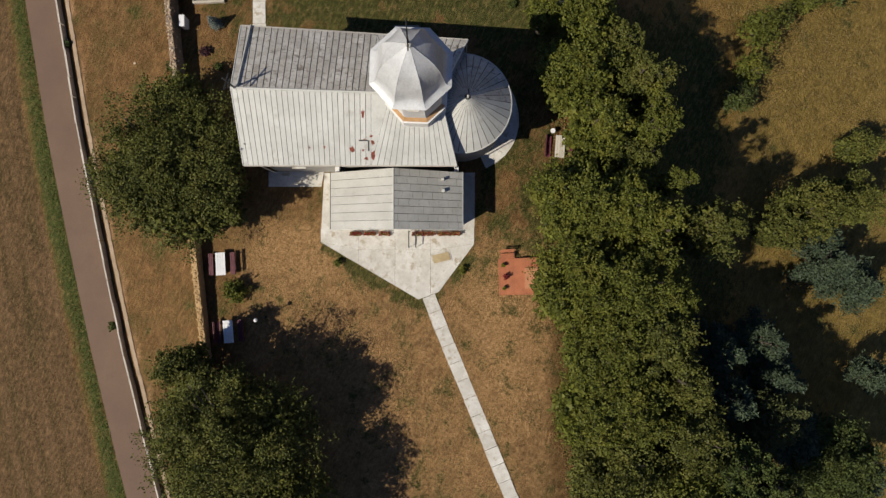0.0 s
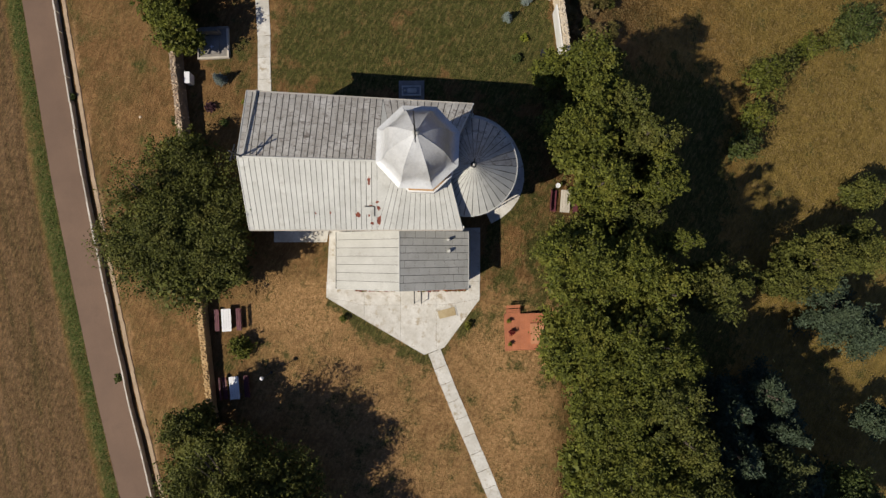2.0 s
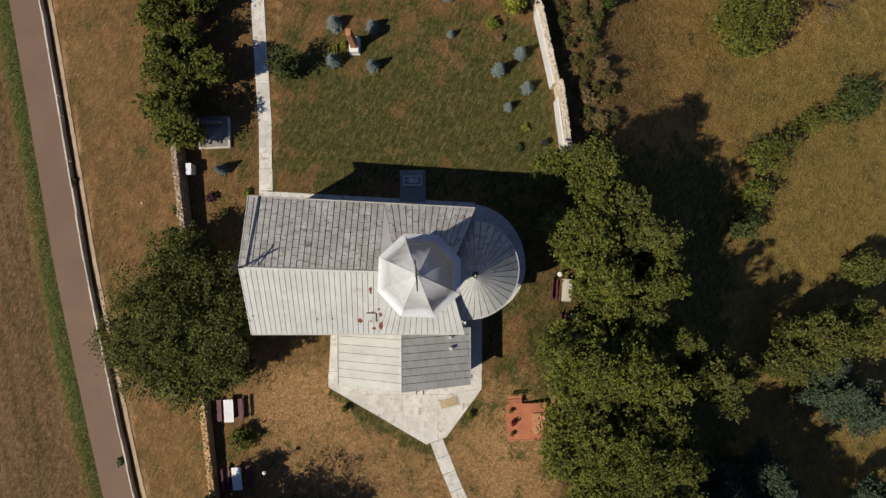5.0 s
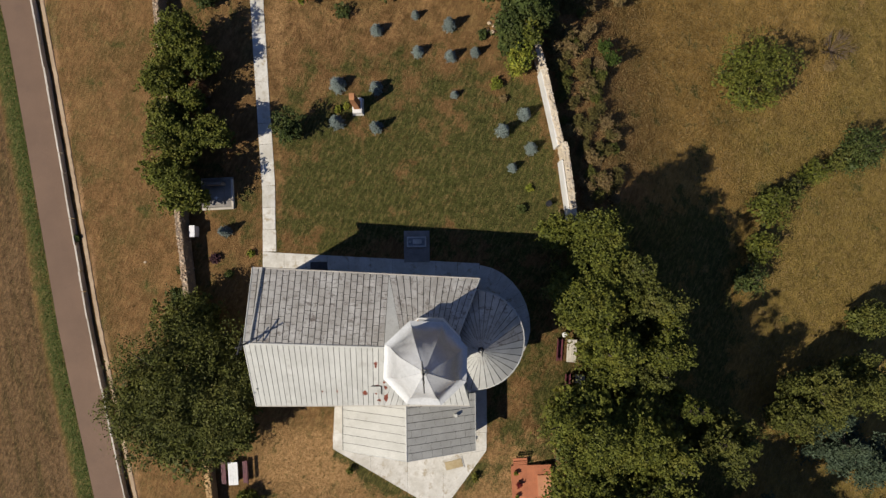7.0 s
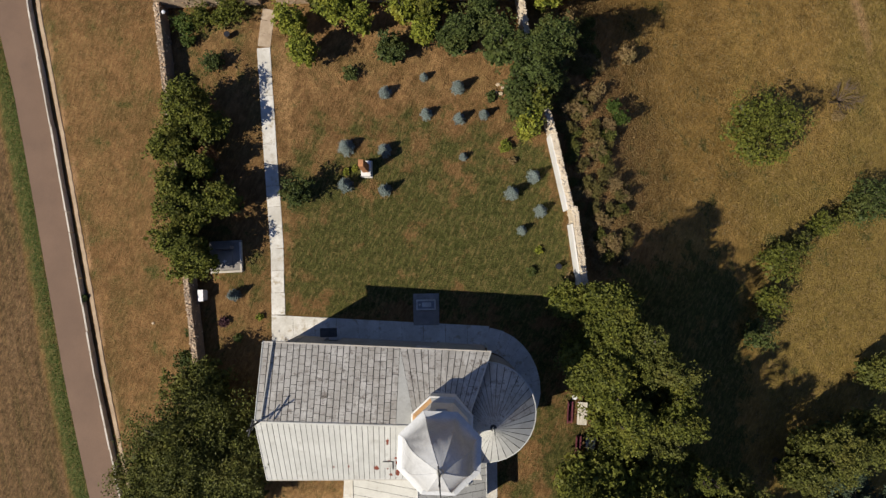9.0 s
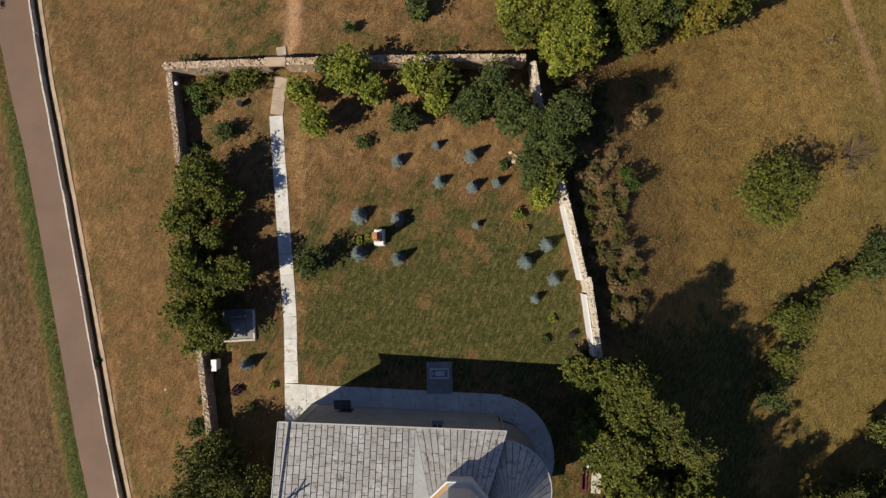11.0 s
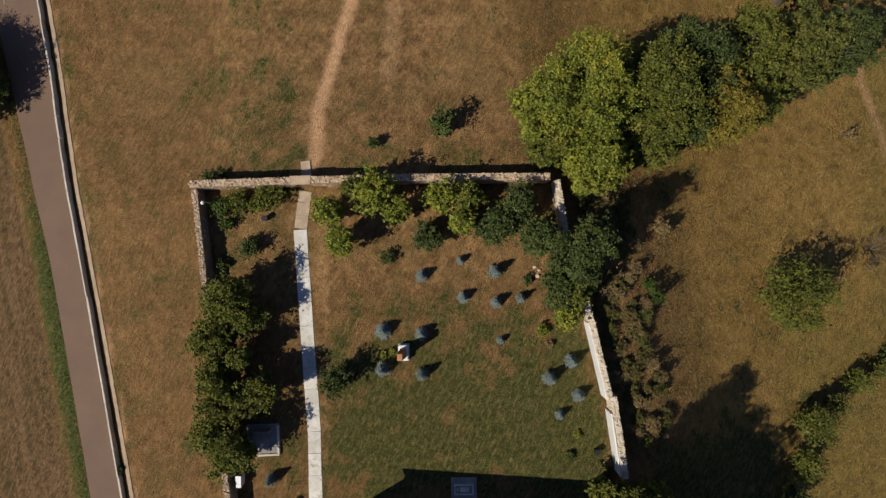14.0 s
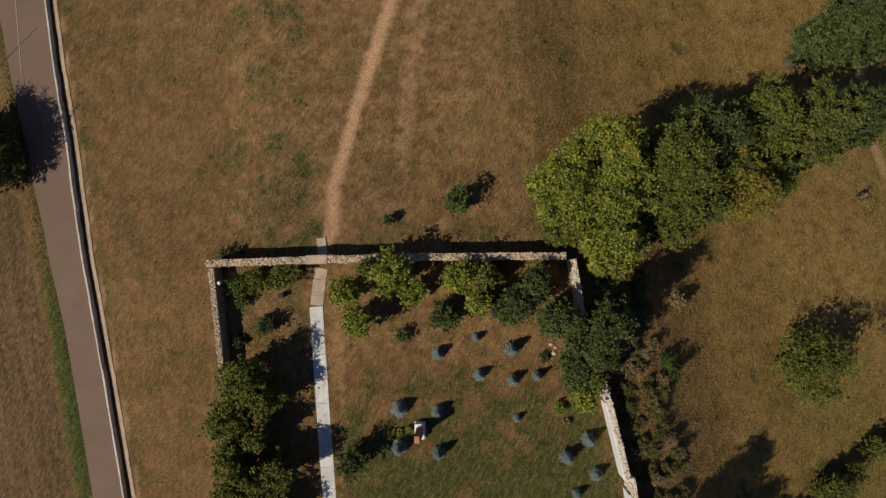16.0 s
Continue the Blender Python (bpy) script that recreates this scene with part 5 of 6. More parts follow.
for x, y, r, top, leaf in (
    (30.3, 22.6, 2.6, -5.8, LEAF_OAK), (29.2, 18.4, 2.0, -6.2, LEAF_OAK), (35.6, 26.0, 1.8, -8.6, LEAF_OAK), (32.9, 24.2, 1.4, -7.2, LEAF_WALNUT), (27.6, 15.4, 1.9, -5.2, LEAF_DARK),
    (40.8, 28.4, 2.9, -8.6, LEAF_DARK), (38.4, 27.2, 1.4, -9.2, LEAF_WALNUT), (28.0, 35.1, 4.0, -2.2, LEAF_OAK),
):
    tree(x, y, r, top, leaf, "large round tree on the open meadow" if r > 4 else "straggling shrubby tree in a row on the slope", density=760 if r > 4 else 330, spiky=0.8 if r > 4 else 1.2, size=0.09)
PINE = "blue-green pine with drooping boughs in the hollow"
for x, y, r, top in ((22.6, -8.0, 2.4, 4.8), (27.4, -7.6, 2.6, 1.8), (23.2, -12.0, 2.9, 5.4), (29.2, -11.0, 2.8, 1.2), (36.6, -0.4, 3.6, -4.2), (39.8, -2.8, 3.0, -5.0), (41.6, -11.8, 1.8, -4.6), (39.0, -21.0, 4.0, -4.0), (31.5, -17.0, 3.6, -1.0)):
    conifer(x, y, r, top, PINE)
ROWT = "leafy fruit tree in a row along the yard wall"
for x, y, r, top in ((-23.4, 36.0, 2.4, 6.6), (-21.9, 34.6, 1.6, 5.6), (-25.0, 33.0, 2.1, 6.2), (-24.8, 29.8, 1.9, 6.0), (-23.7, 27.8, 2.3, 6.6), (-20.8, 28.4, 1.8, 5.8), (-24.9, 25.1, 1.9, 6.0), (-23.3, 23.6, 2.2, 6.6), (-22.6, 31.2, 1.3, 5.2)):
    tree(x, y, r, top, LEAF_OAK, ROWT, "fruit_tree", low=1.3, density=760, spiky=1.1)
tree(-22.4, 32.3, 0.95, 3.6, LEAF_RUST, "small tree with withered brown leaves by the wall", low=0.8, density=700, size=0.07)
INN = "leafy tree inside the northern yard wall"
for x, y, r, top, leaf in ((-15.1, 43.3, 1.6, 5.2, LEAF_BRIGHT), (-14.0, 40.9, 1.6, 5.6, LEAF_BRIGHT), (-11.2, 45.0, 2.1, 6.4, LEAF_BRIGHT), (-12.9, 45.2, 1.3, 5.2, LEAF_OAK), (-9.3, 43.2, 1.4, 5.4, LEAF_BRIGHT), (-5.6, 44.3, 1.6, 5.6, LEAF_BRIGHT), (-3.3, 44.3, 1.6, 5.8, LEAF_OAK), (-4.0, 42.3, 1.4, 5.2, LEAF_BRIGHT),
    (-1.2, 41.8, 2.0, 5.8, LEAF_DARK), (0.9, 43.6, 1.8, 5.8, LEAF_DARK), (2.3, 40.7, 2.0, 7.6, LEAF_DARK), (5.0, 39.0, 2.3, 8.6, LEAF_DARK), (6.5, 40.3, 2.1, 9.0, LEAF_DARK), (4.0, 35.7, 1.4, 5.2, LEAF_DARK), (5.6, 36.2, 1.3, 5.8, LEAF_OAK), (3.8, 37.0, 1.5, 5.4, LEAF_DARK), (6.4, 37.6, 1.4, 6.2, LEAF_DARK), (4.7, 34.2, 1.4, 4.6, LEAF_BRIGHT)):
    tree(x, y, r, top, leaf, INN, low=1.2, density=640, spiky=1.1)
tree(-6.8, 41.1, 1.7, 3.6, LEAF_DARK, "young dark green conifer beside the yard wall", low=0.3)
OUT = "large leafy tree of the grove north of the yard"
for x, y, r, top, leaf in ((3.6, 51.2, 3.5, 8.6, LEAF_BRIGHT), (7.0, 53.4, 3.9, 9.6, LEAF_BRIGHT), (6.6, 49.9, 3.3, 9.0, LEAF_BRIGHT), (6.9, 46.6, 3.0, 7.8, LEAF_BRIGHT), (3.2, 48.6, 2.2, 6.6, LEAF_OAK), (11.6, 52.8, 4.9, 9.4, LEAF_OAK), (12.4, 49.0, 2.8, 7.0, LEAF_OAK), (18.6, 51.0, 3.0, 7.4, LEAF_YELLOW), (15.0, 49.6, 2.2, 6.4, LEAF_DARK), (16.2, 55.5, 4.0, 7.2, LEAF_DARK), (20.8, 56.2, 4.2, 6.0, LEAF_OAK), (22.0, 52.6, 3.0, 4.2, LEAF_OAK), (25.4, 56.4, 4.0, 5.2, LEAF_WALNUT), (30.5, 57.6, 3.2, 4.0, LEAF_DARK), (30.6, 66.6, 3.4, 3.0, LEAF_DARK), (35.2, 67.6, 3.7, 2.0, LEAF_DARK), (38.5, 70.0, 4.0, 0.0, LEAF_DARK)):
    tree(x, y, r, top, leaf, OUT, spiky=1.0, density=1000)
tree(-52.9, 57.8, 5.2, 1.6, LEAF_DARK, "dark leafy tree overhanging the lane", low=1.6)
SAP = "young sapling on the dry meadow"
for x, y, r, h in ((-5.5, 51.0, 1.5, 3.4), (-11.5, 49.5, 0.65, 1.5), (37.4, 51.6, 0.85, 1.6)):
    tree(x, y, r, at(x, y) + h, LEAF_DARK if x < 30 else WEED, SAP, "sapling", low=0.3, density=300 if x < 30 else 150, size=0.12)
BUSH = "leafy green shrub in the churchyard"
for x, y, r, h, leaf in ((-25.0, 44.1, 1.2, 1.6, LEAF_LUSH), (-24.7, 42.6, 0.9, 1.2, LEAF_LUSH), (-23.4, 44.6, 1.4, 2.2, LEAF_OAK), (-20.6, 45.1, 1.5, 2.6, LEAF_OAK), (-21.8, 44.3, 1.1, 2.0, LEAF_OAK), (-22.4, 40.6, 1.3, 2.2, LEAF_DARK), (-26.6, 47.0, 0.8, 1.2, LEAF_DARK), (-25.0, 47.2, 0.5, 0.9, LEAF_DARK), (-25.0, 39.0, 0.7, 1.0, LEAF_DARK),
    (-25.3, 17.0, 0.6, 1.0, LEAF_DARK), (-25.6, 14.6, 1.2, 1.8, LEAF_DARK), (-14.9, 29.0, 1.6, 4.2, LEAF_DARK), (-10.5, 39.4, 0.85, 1.3, LEAF_DARK), (2.9, 32.9, 0.75, 0.9, LEAF_BRIGHT), (3.5, 31.6, 0.4, 0.6, WEED), (4.9, 22.0, 0.6, 0.5, LEAF_DARK), (5.6, 23.8, 0.5, 0.4, LEAF_BRIGHT),
    (-19.0, -3.0, 1.35, 1.6, LEAF_OAK), (-10.15, -0.55, 0.4, 0.7, LEAF_OAK), (0.65, -1.2, 0.42, 0.7, LEAF_OAK), (-18.7, 18.4, 0.4, 0.5, LEAF_BRIGHT), (-20.6, 16.6, 0.45, 0.6, LEAF_DARK), (-11.0, 30.9, 0.45, 0.5, LEAF_BRIGHT), (-10.2, 31.2, 0.4, 0.5, LEAF_BRIGHT), (1.7, 37.2, 0.6, 0.7, LEAF_DARK), (8.3, 21.4, 0.5, 0.6, WEED)):
    shrub(x, y, r, h, leaf, BUSH, density=520 if y > 38 else 900, size=0.085)
shrub(-21.9, 18.0, 0.6, 0.6, LEAF_PURPLE, "low purple-leaved shrub on the lawn")
SCR = "tangled wild shrub outside the yard wall"
for x, y, r, h, leaf in ((10.4, 40.5, 1.3, 0.6, WEED), (13.3, 35.5, 0.9, 1.9, LEAF_LUSH), (12.6, 36.6, 0.8, 1.2, LEAF_LUSH), (10.9, 32.4, 1.3, 0.55, WEED), (11.0, 26.6, 0.9, 0.9, WEED), (14.4, 41.6, 1.2, 1.2, WEED), (12.0, 34.0, 1.1, 0.6, LEAF_WALNUT)):
    shrub(x, y, r, h, leaf, SCR, "wild_shrub", density=480, size=0.13, aspect=0.3)
wild = random.Random(41)
for k in range(110):
    y = wild.uniform(22.5, 44.5)
    x = float(east_edge(y)) + 1.3 + 4.6 * wild.random() ** 1.2
    shrub(x, y, wild.uniform(0.5, 1.1), wild.uniform(0.35, 1.0), wild.choice((WEED, WEED, WEED_OLIVE, WEED_OLIVE, WEED_OLIVE, LEAF_WALNUT)), "low thicket of dry weeds outside the yard wall", "weed_thicket", density=620, size=0.13, aspect=0.16)
shrub(-32.3, -6.6, 0.5, 0.6, LEAF_DARK, "weed clump growing by the kerb wall")
shrub(float(road_e(20.0)) + 0.3, 20.0, 0.4, 0.6, LEAF_DARK, "weed clump growing by the kerb wall")


def bare_shrub(x, y, r, h):
    rng = random.Random(71)
    ob = thing("bare_shrub", x, y, at(x, y), "leafless dry grey shrub on the meadow", "shrub")
    for k in range(19):
        a = k * math.tau / 19 + rng.uniform(-0.3, 0.3)
        bm = bmesh.new()
        tip = Vector((math.cos(a) * r * rng.uniform(0.6, 1), math.sin(a) * r * rng.uniform(0.6, 1), h * rng.uniform(0.6, 1)))
        rod(bm, (0, 0, -0.1), tip * 0.55, 0.035, 0.025, 5)
        rod(bm, tip * 0.53, tip, 0.025, 0.01, 5)
        for q in range(8):
            b = a + rng.uniform(-0.9, 0.9)
            s0 = tip * rng.uniform(0.45, 0.9)
            rod(bm, s0, s0 + Vector((math.cos(b), math.sin(b), 0.5)) * r * 0.35, 0.022, 0.008, 4)
        part("branch", bm, DRY_WOOD, ob)


bare_shrub(39.2, 39.4, 1.9, 2.0)
shrub(38.8, 37.6, 0.9, 0.7, WEED, "low clump of dry weeds on the meadow", density=260)
for k, (x, y, r) in enumerate(((-29.3, 17.7, 0.16), (2.35, 38.3, 0.22), (2.75, 38.0, 0.18), (2.6, 37.5, 0.24), (2.2, 37.7, 0.14))):
    v, f = rubble(random.Random(60 + k), (0, 0, r * 0.3), r)
    ob = thing("stone", x, y, at(x, y), "loose pale field stone lying on the grass", "stone", "loose stones")
    raw("rock", v, f, STONE_BITS, ob)


# small blue spruces: one is built, the others are copies of it
def spruce(x, y, label):
    rng = np.random.default_rng(77)
    ob = thing("blue_spruce", x, y, 0, label, "spruce", "blue spruces on the lawn")
    part("trunk", rod(bmesh.new(), (0, 0, -0.15), (0, 0, 1.85), 0.05, 0.015, 7), BARK, ob)
    pts, nrm = [], []
    boughs = bmesh.new()
    for lev in range(7):
        f = lev / 6
        zz, rr = 0.12 + 1.6 * f, 0.74 * (1 - 0.9 * f ** 1.25)
        count = 15 - int(8 * f)
        for k in range(count):
            a = k * math.tau / count + lev * 0.7 + rng.normal() * 0.12
            length = rr * rng.uniform(0.74, 1.12)
            d = np.array([math.cos(a), math.sin(a), 0.22])
            rod(boughs, (0, 0, zz), Vector(d * length) + Vector((0, 0, zz)), 0.018, 0.006, 4)
            m = int(160 * length + 14)
            t = rng.uniform(0.2, 1.0, m)
            w = 0.085 * (1.25 - t)[:, None] + 0.035
            q = d * (length * t)[:, None] + np.array([0, 0, zz]) + rng.normal(size=(m, 3)) * np.array([1, 1, 0.4]) * w
            pts.append(q)
            nn = rng.normal(size=(m, 3)) * 0.55 + np.array([0, 0, 0.9])
            nrm.append(nn / np.linalg.norm(nn, axis=1, keepdims=True))
    tagged(part("bough", boughs, BARK, ob), kind="stuff")
    p, n = np.concatenate(pts), np.concatenate(nrm)
    leaf_mesh("needles", p, n, 0.052 * rng.uniform(0.6, 1.3, len(p)), rng, NEEDLE_BLUE, ob, 0.45)
    return ob


SPR = "small blue spruce planted on the lawn"
first = spruce(-10.96, 33.0, SPR)
for k, (x, y, s) in enumerate(((-7.62, 32.7, 0.95), (-11.05, 29.7, 1.05), (-7.62, 29.2, 0.9), (-7.5, 37.7, 0.9), (-4.1, 39.0, 0.62), (-1.15, 38.0, 0.95), (-3.95, 35.8, 0.85), (-1.1, 35.3, 0.85), (1.05, 35.6, 0.72), (-0.77, 32.0, 0.6), (5.25, 30.15, 0.95), (3.35, 28.75, 0.98), (5.8, 27.2, 0.9), (4.15, 25.55, 0.68), (-20.9, 20.3, 0.85))):
    c = copy_thing(first, pose(x, y, 0, 0, 0, 57 * k) @ Matrix.Diagonal((s * 0.86, s * 0.86, s * (1.0 + 0.15 * (k % 3)), 1)))


# ---------------------------------------------------------------- things in the yard
def picnic_set(x, y, turn, backs, paint=WHITE):
    """A white-topped table with maroon benches on both sides, each a thing of its own."""
    z = at(x, y)
    tb = thing("picnic_table", x, y, z, "white-topped wooden picnic table on dry grass", "table", "picnic tables", turn)
    for k in range(4):
        boxed("board", (-0.42 + 0.212 * k, -0.42 + 0.212 * k + 0.2, -0.98, 0.98, 0.72, 0.76), paint, tb, "", 0.008)
    for sy in (-0.75, 0.75):
        boxed("trestle", (-0.32, 0.32, sy - 0.05, sy + 0.05, 0.0, 0.72), MAROON, tb, "maroon trestle leg", 0.01)
    for side in (-1, 1):
        bx, by = x + side * 0.95 * math.cos(radians(turn)), y + side * 0.95 * math.sin(radians(turn))
        be = thing("bench", bx, by, z, "maroon painted wooden bench beside a picnic table", "bench", "benches", turn)
        for k in range(3):
            boxed("slat", (-0.2 + 0.14 * k, -0.2 + 0.14 * k + 0.12, -0.95, 0.95, 0.42, 0.46), MAROON, be, "", 0.006)
        for sy in (-0.7, 0.7):
            boxed("leg", (-0.17, 0.17, sy - 0.04, sy + 0.04, 0.0, 0.42), MAROON, be)
        if side in backs:
            for k in range(2):
                boxed("backrest", (side * 0.30 - 0.025, side * 0.30 + 0.025, -0.95, 0.95, 0.55 + 0.2 * k, 0.68 + 0.2 * k), MAROON, be)
            for sy in (-0.7, 0.7):
                boxed("back_post", (side * 0.24 - 0.03, side * 0.24 + 0.03, sy - 0.03, sy + 0.03, 0.3, 0.9), MAROON, be)


picnic_set(-20.25, -0.65, 3, (1,))
picnic_set(-19.55, -6.5, 5, (1, -1))
# greyer boards on these two carry the partial tree shade in their colour
picnic_set(9.2, 9.6, -4, (-1,), KERB)
picnic_set(9.9, 6.5, -4, (-1, 1), KERB)


def stool(x, y):
    ob = thing("round_stool", x, y, at(x, y), "round white stool standing under the trees", "stool", "stools")
    part("seat", rod(bmesh.new(), (0, 0, 0.42), (0, 0, 0.48), 0.22, 0.21, 20), WHITE, ob)
    part("foot", rod(bmesh.new(), (0, 0, 0), (0, 0, 0.42), 0.14, 0.1, 12), CONCRETE, ob)


stool(8.6, 11.0)
shrub(10.4, 10.9, 0.5, 0.7, LEAF_RED, "low shrub with red blooms beside the picnic table")


def deck_terrace():
    ob = thing("wooden_deck", 5.5, -1.7, 0, "red-stained wooden deck with planters beside the trees", "deck", "", 2)
    for k in range(23):
        x = -1.62 + k * 0.147
        boxed("plank", (x, x + 0.136, -1.55, 1.55, 0.20, 0.24), DECK, ob)
    boxed("hatch", (0.55, 1.72, -1.1, 0.7, 0.244, 0.36), DECK_PALE, ob, "paler raised wooden lid", 0.02)
    boxed("rim", (-1.68, 1.81, -1.62, -1.56, 0.02, 0.25), DECK, ob)
    boxed("rim", (-1.68, -1.625, -1.555, 1.56, 0.02, 0.25), DECK, ob)
    boxed("base", (-1.55, 1.68, -1.5, 1.5, 0.0, 0.195), DECK, ob)
    bench = thing("bench", 4.55, 0.05, 0, "red-stained wooden bench at the edge of the deck", "bench", "benches", 3)
    for k in range(3):
        boxed("slat", (-0.6, 0.6, -0.22 + k * 0.15, -0.1 + k * 0.15, 0.42, 0.46), DECK, bench)
    for sx in (-0.5, 0.5):
        boxed("leg", (sx - 0.04, sx + 0.04, -0.2, 0.2, 0.0, 0.42), DECK, bench)
    for k in range(2):
        boxed("backrest", (-0.6, 0.6, 0.30 + k * 0.14, 0.42 + k * 0.14, 0.56 + k * 0.14, 0.60 + k * 0.14), DECK, bench)
    for sx in (-0.5, 0.5):
        part("back_post", rod(bmesh.new(), (sx, 0.2, 0.3), (sx, 0.5, 0.72), 0.03), DECK, bench)
    for x, y, r, leaf in ((4.15, -0.75, 0.24, LEAF_BRIGHT), (4.4, -1.75, 0.36, LEAF_RED), (4.25, -2.75, 0.24, LEAF_BRIGHT)):
        pot = thing("planter", x, y, 0.24, "potted plant standing on the wooden deck", "planter", "planters")
        part("pot", rod(bmesh.new(), (0, 0, 0), (0, 0, 0.28), 0.13, 0.18, 14), BRICK, pot)
        SEED[0] += 1
        rng = np.random.default_rng(SEED[0])
        p, n, c, _ = crown_points(rng, r, 0.2, 0.3 + 0.7 * r, 700, 24, 0.2)
        leaf_mesh("foliage", p, n, 0.045 * rng.uniform(0.7, 1.3, len(p)), rng, leaf, pot)


deck_terrace()


def flower_box(x, leaf):
    ob = thing("flower_box", x, 1.98, 0.07, "flower box with red blooms along the porch front", "flower box", "flower boxes")
    boxed("trough", (-0.5, 0.5, -0.14, 0.14, 0.0, 0.28), BRICK, ob, "", 0.015)
    SEED[0] += 1
    rng = np.random.default_rng(SEED[0])
    p = rng.uniform((-0.5, -0.2, 0.25), (0.5, 0.17, 0.55), (150, 3))
    n = rng.normal(size=(150, 3)) * 0.5 + np.array([0, 0, 0.9])
    n /= np.linalg.norm(n, axis=1, keepdims=True)
    tagged(leaf_mesh("greenery", p[:60], n[:60], 0.07 * rng.uniform(0.7, 1.3, 60), rng, LEAF_OAK, ob), kind="stuff")
    tagged(leaf_mesh("blooms", p[60:] + np.array([0, 0, 0.05]), n[60:], 0.055 * rng.uniform(0.7, 1.3, 90), rng, leaf, ob), kind="stuff")


for x in (-8.6, -7.4, -6.1, -3.2, -2.2, -1.0, 0.0):
    flower_box(x, LEAF_RED)


def railing(x):
    ob = thing("handrail", x, 1.3, 0.07, "dark steel handrail by the porch steps", "handrail", "handrails")
    part("rail", rod(bmesh.new(), (0, -0.55, 0.75), (0, 0.9, 0.8), 0.045), STEEL, ob)
    for y in (-0.5, 0.85):
        part("post", rod(bmesh.new(), (0, y, 0), (0, y, 0.78), 0.03), STEEL, ob)


railing(-3.95)
railing(-3.35)
step = thing("porch_step", 0, 0, 0.07, "low concrete step at the porch door", "step")
boxed("tread", (-6.2, -2.9, 1.75, 2.5, 0.0, 0.14), CONCRETE, step, "", 0.02)

slab = thing("well_cover", -1.15, -0.1, 0.066, "tan stained cover slab on the paving", "cover slab", "", 14)
boxed("lid", (-0.75, 0.75, -0.36, 0.36, 0.0, 0.10), TAN, slab, "", 0.03)
boxed("rim", (-0.85, 0.85, -0.5, 0.5, 0.0, 0.05), CONCRETE, slab, "", 0.01)


def lamp_post(x, y):
    ob = thing("lamp_post", x, y, 0, "white globe lamp on a slim post", "lamp")
    part("post", rod(bmesh.new(), (0, 0, 0), (0, 0, 2.6), 0.05, 0.035, 10), STEEL, ob)
    part("base", rod(bmesh.new(), (0, 0, 0), (0, 0, 0.12), 0.14, 0.1, 12), STEEL, ob)
    bm = bmesh.new()
    bmesh.ops.create_uvsphere(bm, u_segments=18, v_segments=12, radius=0.17, matrix=Matrix.Translation((0, 0, 2.75)))
    part("globe", bm, WHITE, ob, "white globe shade")


lamp_post(-16.55, -5.3)

# grave with slab before the north wall of the church
g = thing("grave", -4.2, 18.85, 0.0, "stone grave slab on a paved base", "grave", "graves")
boxed("base", (-1.12, 1.12, -1.4, 1.35, -0.1, 0.10), TOMB, g, "", 0.02)
boxed("tomb", (-0.72, 0.72, 0.06, 0.72, 0.10, 0.30), GRANITE, g, "dark granite bed", 0.02)
for side in ((-0.84, 0.84, -0.06, 0.06), (-0.84, 0.84, 0.72, 0.84), (-0.84, -0.72, 0.06, 0.72), (0.72, 0.84, 0.06, 0.72)):
    boxed("rim", (*side, 0.10, 0.40), CONCRETE, g, "pale concrete rim", 0.015)
boxed("lid", (-0.34, 0.46, 0.20, 0.60, 0.30, 0.44), CONCRETE, g, "pale slab with bevelled edges", 0.05)
part("urn", rod(bmesh.new(), (-0.55, 0.4, 0.30), (-0.55, 0.4, 0.56), 0.1, 0.07, 12), CONCRETE, g)

g = thing("grave", -21.65, 23.65, 0.0, "grey stone tomb with a pale kerb under trees", "grave", "graves", 2)
# north and west kerbs take darker stone, with the tree shade painted in
for s in ((-1.4, 1.4, -1.4, -1.22), (-1.4, 1.4, 1.22, 1.4), (-1.4, -1.22, -1.22, 1.22), (1.22, 1.4, -1.22, 1.22)):
    boxed("kerb", (*s, -0.1, 0.30), KERB if s[1] > 0 and s[3] < 1.3 else TOMB, g, "", 0.02)
boxed("bed", (-1.22, 1.22, -1.22, 1.22, -0.1, 0.18), TOMB, g)
boxed("slab", (-0.95, 0.6, -1.0, 0.5, 0.18, 0.36), TOMB, g, "", 0.03)
boxed("headstone", (-0.7, 0.75, 0.68, 0.92, 0.18, 1.15), TOMB, g, "dark headstone", 0.03)
boxed("cross_mark", (-0.26, 0.10, -0.42, -0.34, 0.362, 0.39), WHITE, g, "white cross marking")
boxed("cross_mark", (-0.12, -0.04, -0.55, -0.24, 0.364, 0.395), WHITE, g)

b = thing("meter_box", -23.55, 20.35, 0.0, "white painted box standing against the wall", "box")
boxed("cabinet", (-0.2, 0.2, -0.45, 0.45, 0.2, 1.15), WHITE, b, "", 0.015)
boxed("roof", (-0.24, 0.24, -0.5, 0.5, 1.15, 1.2), WHITE, b, "", 0.01)
boxed("plinth", (-0.17, 0.17, -0.36, 0.36, 0.0, 0.2), CONCRETE, b)

mo = thing("monument", -9.2, 31.1, 0.0, "brown stone memorial on a white plinth", "monument")
boxed("plinth", (-0.42, 0.42, -0.66, 0.66, 0.0, 0.8), PLASTER, mo, "whitewashed plinth", 0.03)
boxed("step", (-0.48, 0.48, -0.74, 0.74, -0.1, 0.14), CONCRETE, mo, "", 0.02)
stele = bmesh.new()
box(stele, -0.27, 0.27, -0.36, 0.36, 0.8, 3.7, 0.02)
for v in stele.verts:
    if v.co.z > 2.0:
        v.co.x, v.co.y = v.co.x * 0.8, v.co.y * 0.8 + 0.04
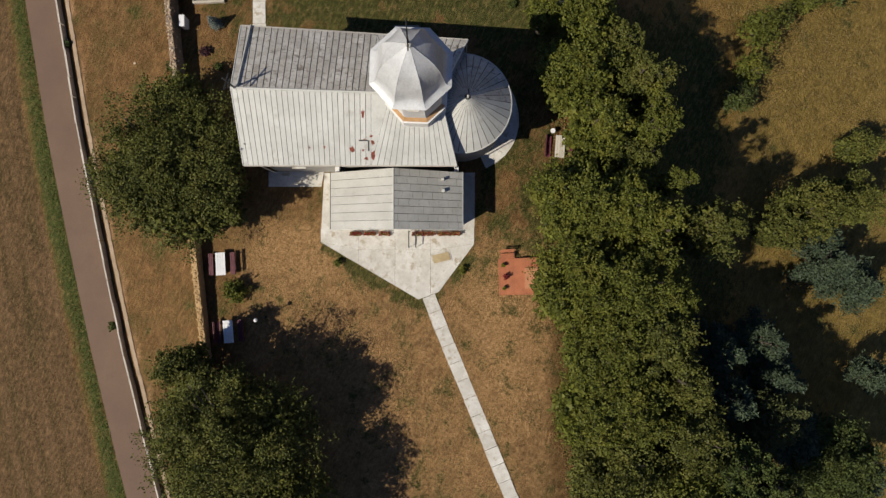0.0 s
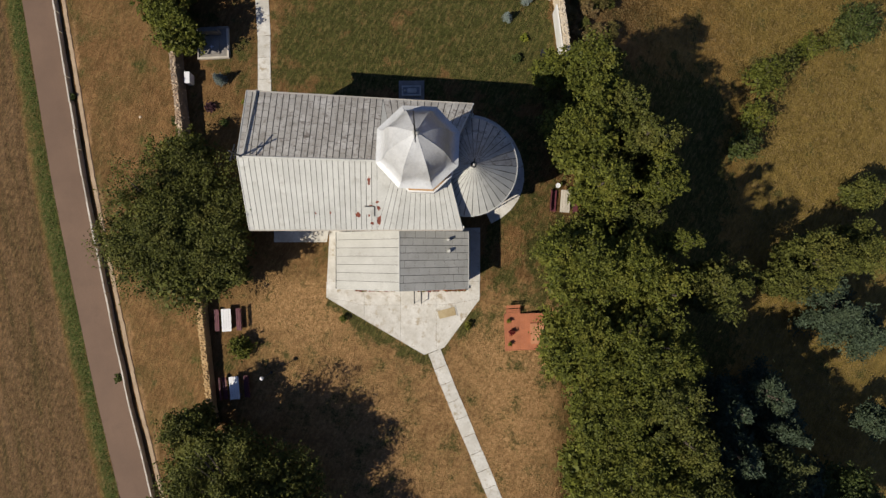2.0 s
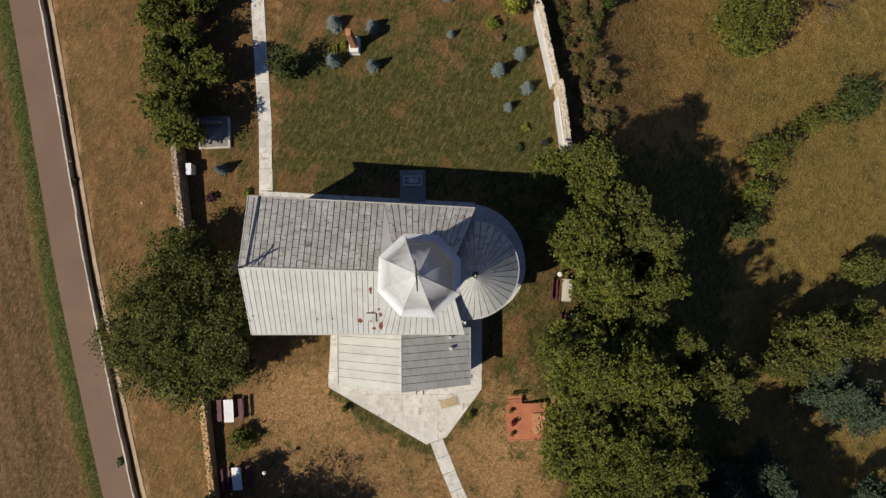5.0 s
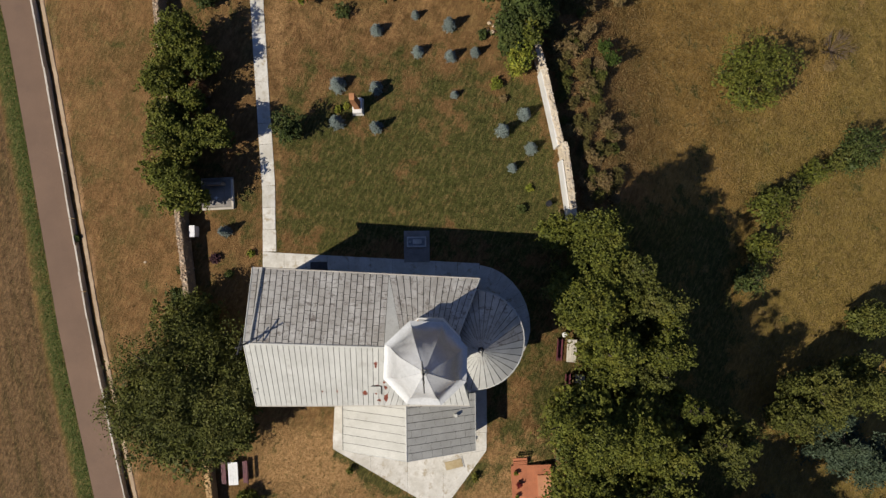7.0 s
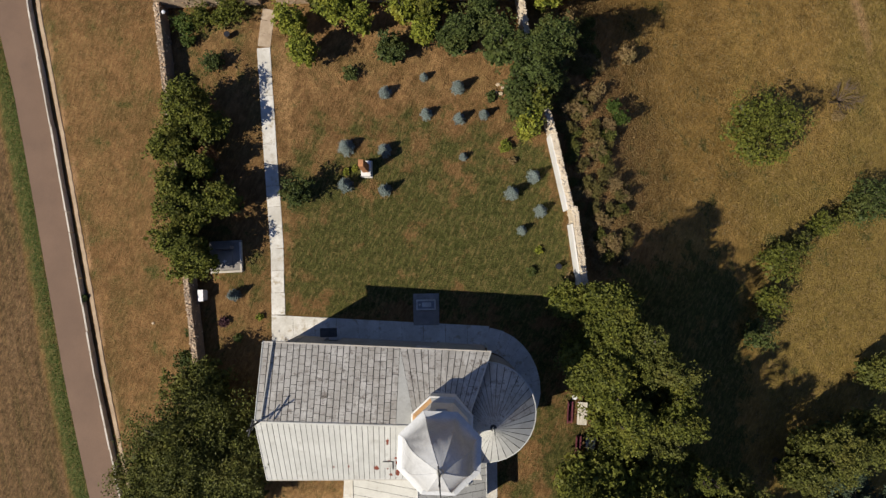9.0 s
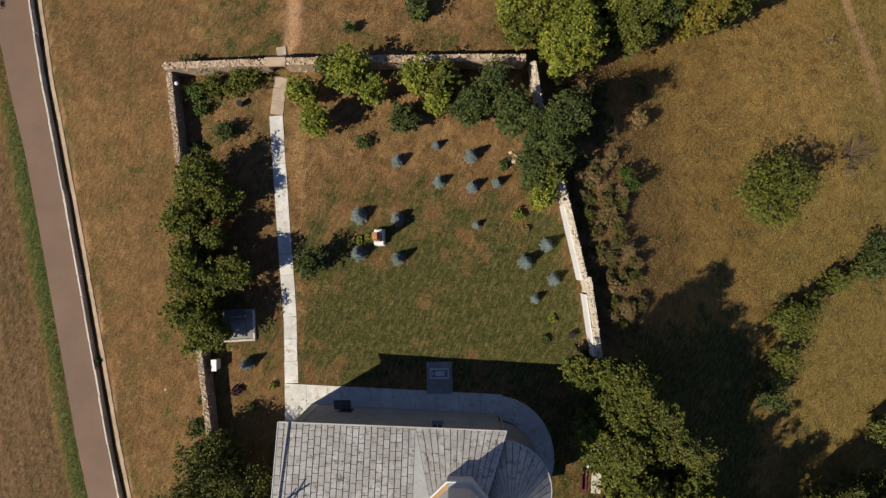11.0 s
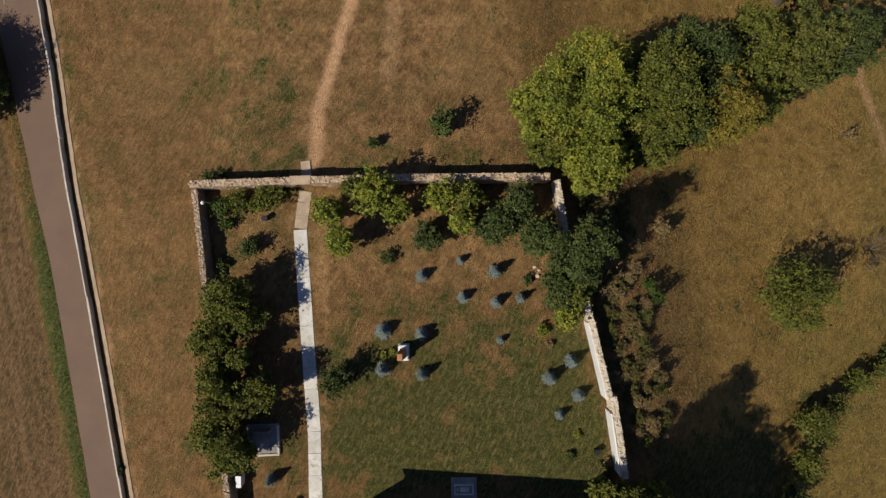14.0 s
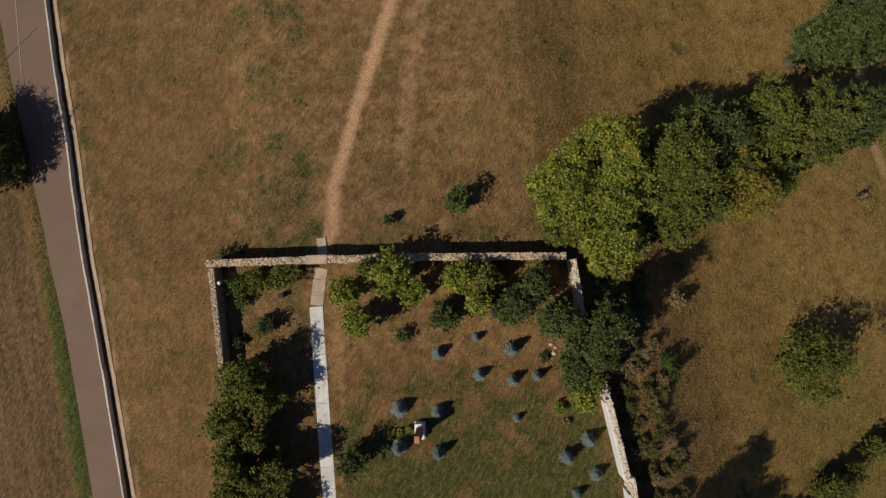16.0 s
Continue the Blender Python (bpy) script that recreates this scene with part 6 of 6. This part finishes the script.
part("stele", stele, BRICK, mo, "rough reddish-brown stone stele")

lamp_post(-25.8, 44.3)
for x, y, turn in ((7.25, 22.4, 10), (-21.2, 43.05, 30)):
    ob = thing("litter_bin", x, y, 0, "small grey metal litter bin on the grass", "bin", "bins", turn)
    body = rod(bmesh.new(), (0, 0, 0.02), (0, 0, 0.75), 0.22, 0.26, 14)
    part("bin_body", body, STEEL, ob)
    # the bin is solid; a dark disc stands in for its shaded hollow
    part("dark_mouth_disc", rod(bmesh.new(), (0, 0, 0.752), (0, 0, 0.77), 0.2, 0.2, 14), DARK, ob, "dark disc standing for the shaded inside")
    part("rim", rod(bmesh.new(), (0, 0, 0.71), (0, 0, 0.749), 0.27, 0.27, 14), STEEL, ob)


# ---------------------------------------------------------------- grass
def build_grass():
    """Dry tufts over the lawn and meadows, too many to count."""
    rng = np.random.default_rng(9)
    n = 125000
    x, y = rng.uniform(-46, 46, n), rng.uniform(-26, 72, n)
    keep = (x < road_w(y) - 0.3) | (x > road_e(y) + 1.3)
    keep &= ~((x > -16.2) & (x < 6) & (y > 6.5) & (y < 18.8)) & ~((x > -12) & (x < 2) & (y > -4) & (y < 7))
    px = np.interp(y, [-29, -20.9, -13.75, -6.2, -3.4, -3.3], [8.2, 4.9, 1.95, -1.2, -2.27, 90])
    keep &= np.abs(x - px) > 0.75
    qx = np.interp(y, [15, 24.3, 33.5, 42, 45.4, 48.2], [-17.15, -17.2, -17.75, -18.2, -17.65, -17.7])
    keep &= (np.abs(x - qx) > 0.75) | (y < 15) | (y > 48.2)
    keep &= (np.abs(x - track_x(y)) > 0.6) | (y < 48)
    keep &= ~((x > 3.7) & (x < 7.6) & (y > -3.6) & (y < 0.4)) & ~((np.abs(x + 21.6) < 1.7) & (np.abs(y - 23.6) < 1.7)) & ~((np.abs(x + 4.2) < 1.4) & (y > 17) & (y < 20.6))
    de = x - east_edge(y)
    # pale tufts thinned in the hollow so that its shade stays dark
    keep &= ~((de > 3) & (de < 19) & (y < 25) & (rng.random(n) < 0.92))
    lawn = (de < -1) & (x > west_edge(y)) & (y > 17) & (y < 46)
    keep &= ~(lawn & (rng.random(n) < 0.75))
    x, y = x[keep], y[keep]
    p = np.stack([x, y, land(x, y) + 0.03], -1)
    nn = rng.normal(size=p.shape) * 0.5 + np.array([0, 0, 0.9])
    nn /= np.linalg.norm(nn, axis=1, keepdims=True)
    ob = leaf_mesh("grass", p, nn, rng.uniform(0.05, 0.12, len(p)) * (1 + 0.6 * (x > east_edge(y))), rng, TUFT, None, 0.3)
    tagged(ob, "dry brown and green grass tufts", "grass", kind="stuff")
    n = 17000
    y = rng.uniform(-30, 78, n)
    x = road_w(y) - 0.02 - np.abs(rng.normal(0, 0.9, n))
    p = np.stack([x, y, land(x, y) + rng.uniform(0.04, 0.42, n) * np.clip(1.5 - np.abs(x - road_w(y)), 0.25, 1)], -1)
    nn = rng.normal(size=p.shape) * 0.7 + np.array([0, 0, 0.7])
    nn /= np.linalg.norm(nn, axis=1, keepdims=True)
    ob = leaf_mesh("verge_grass", p, nn, rng.uniform(0.05, 0.11, n), rng, LEAF_LUSH, None, 0.3)
    tagged(ob, "lush green grass along the lane", "grass", kind="stuff")


build_grass()
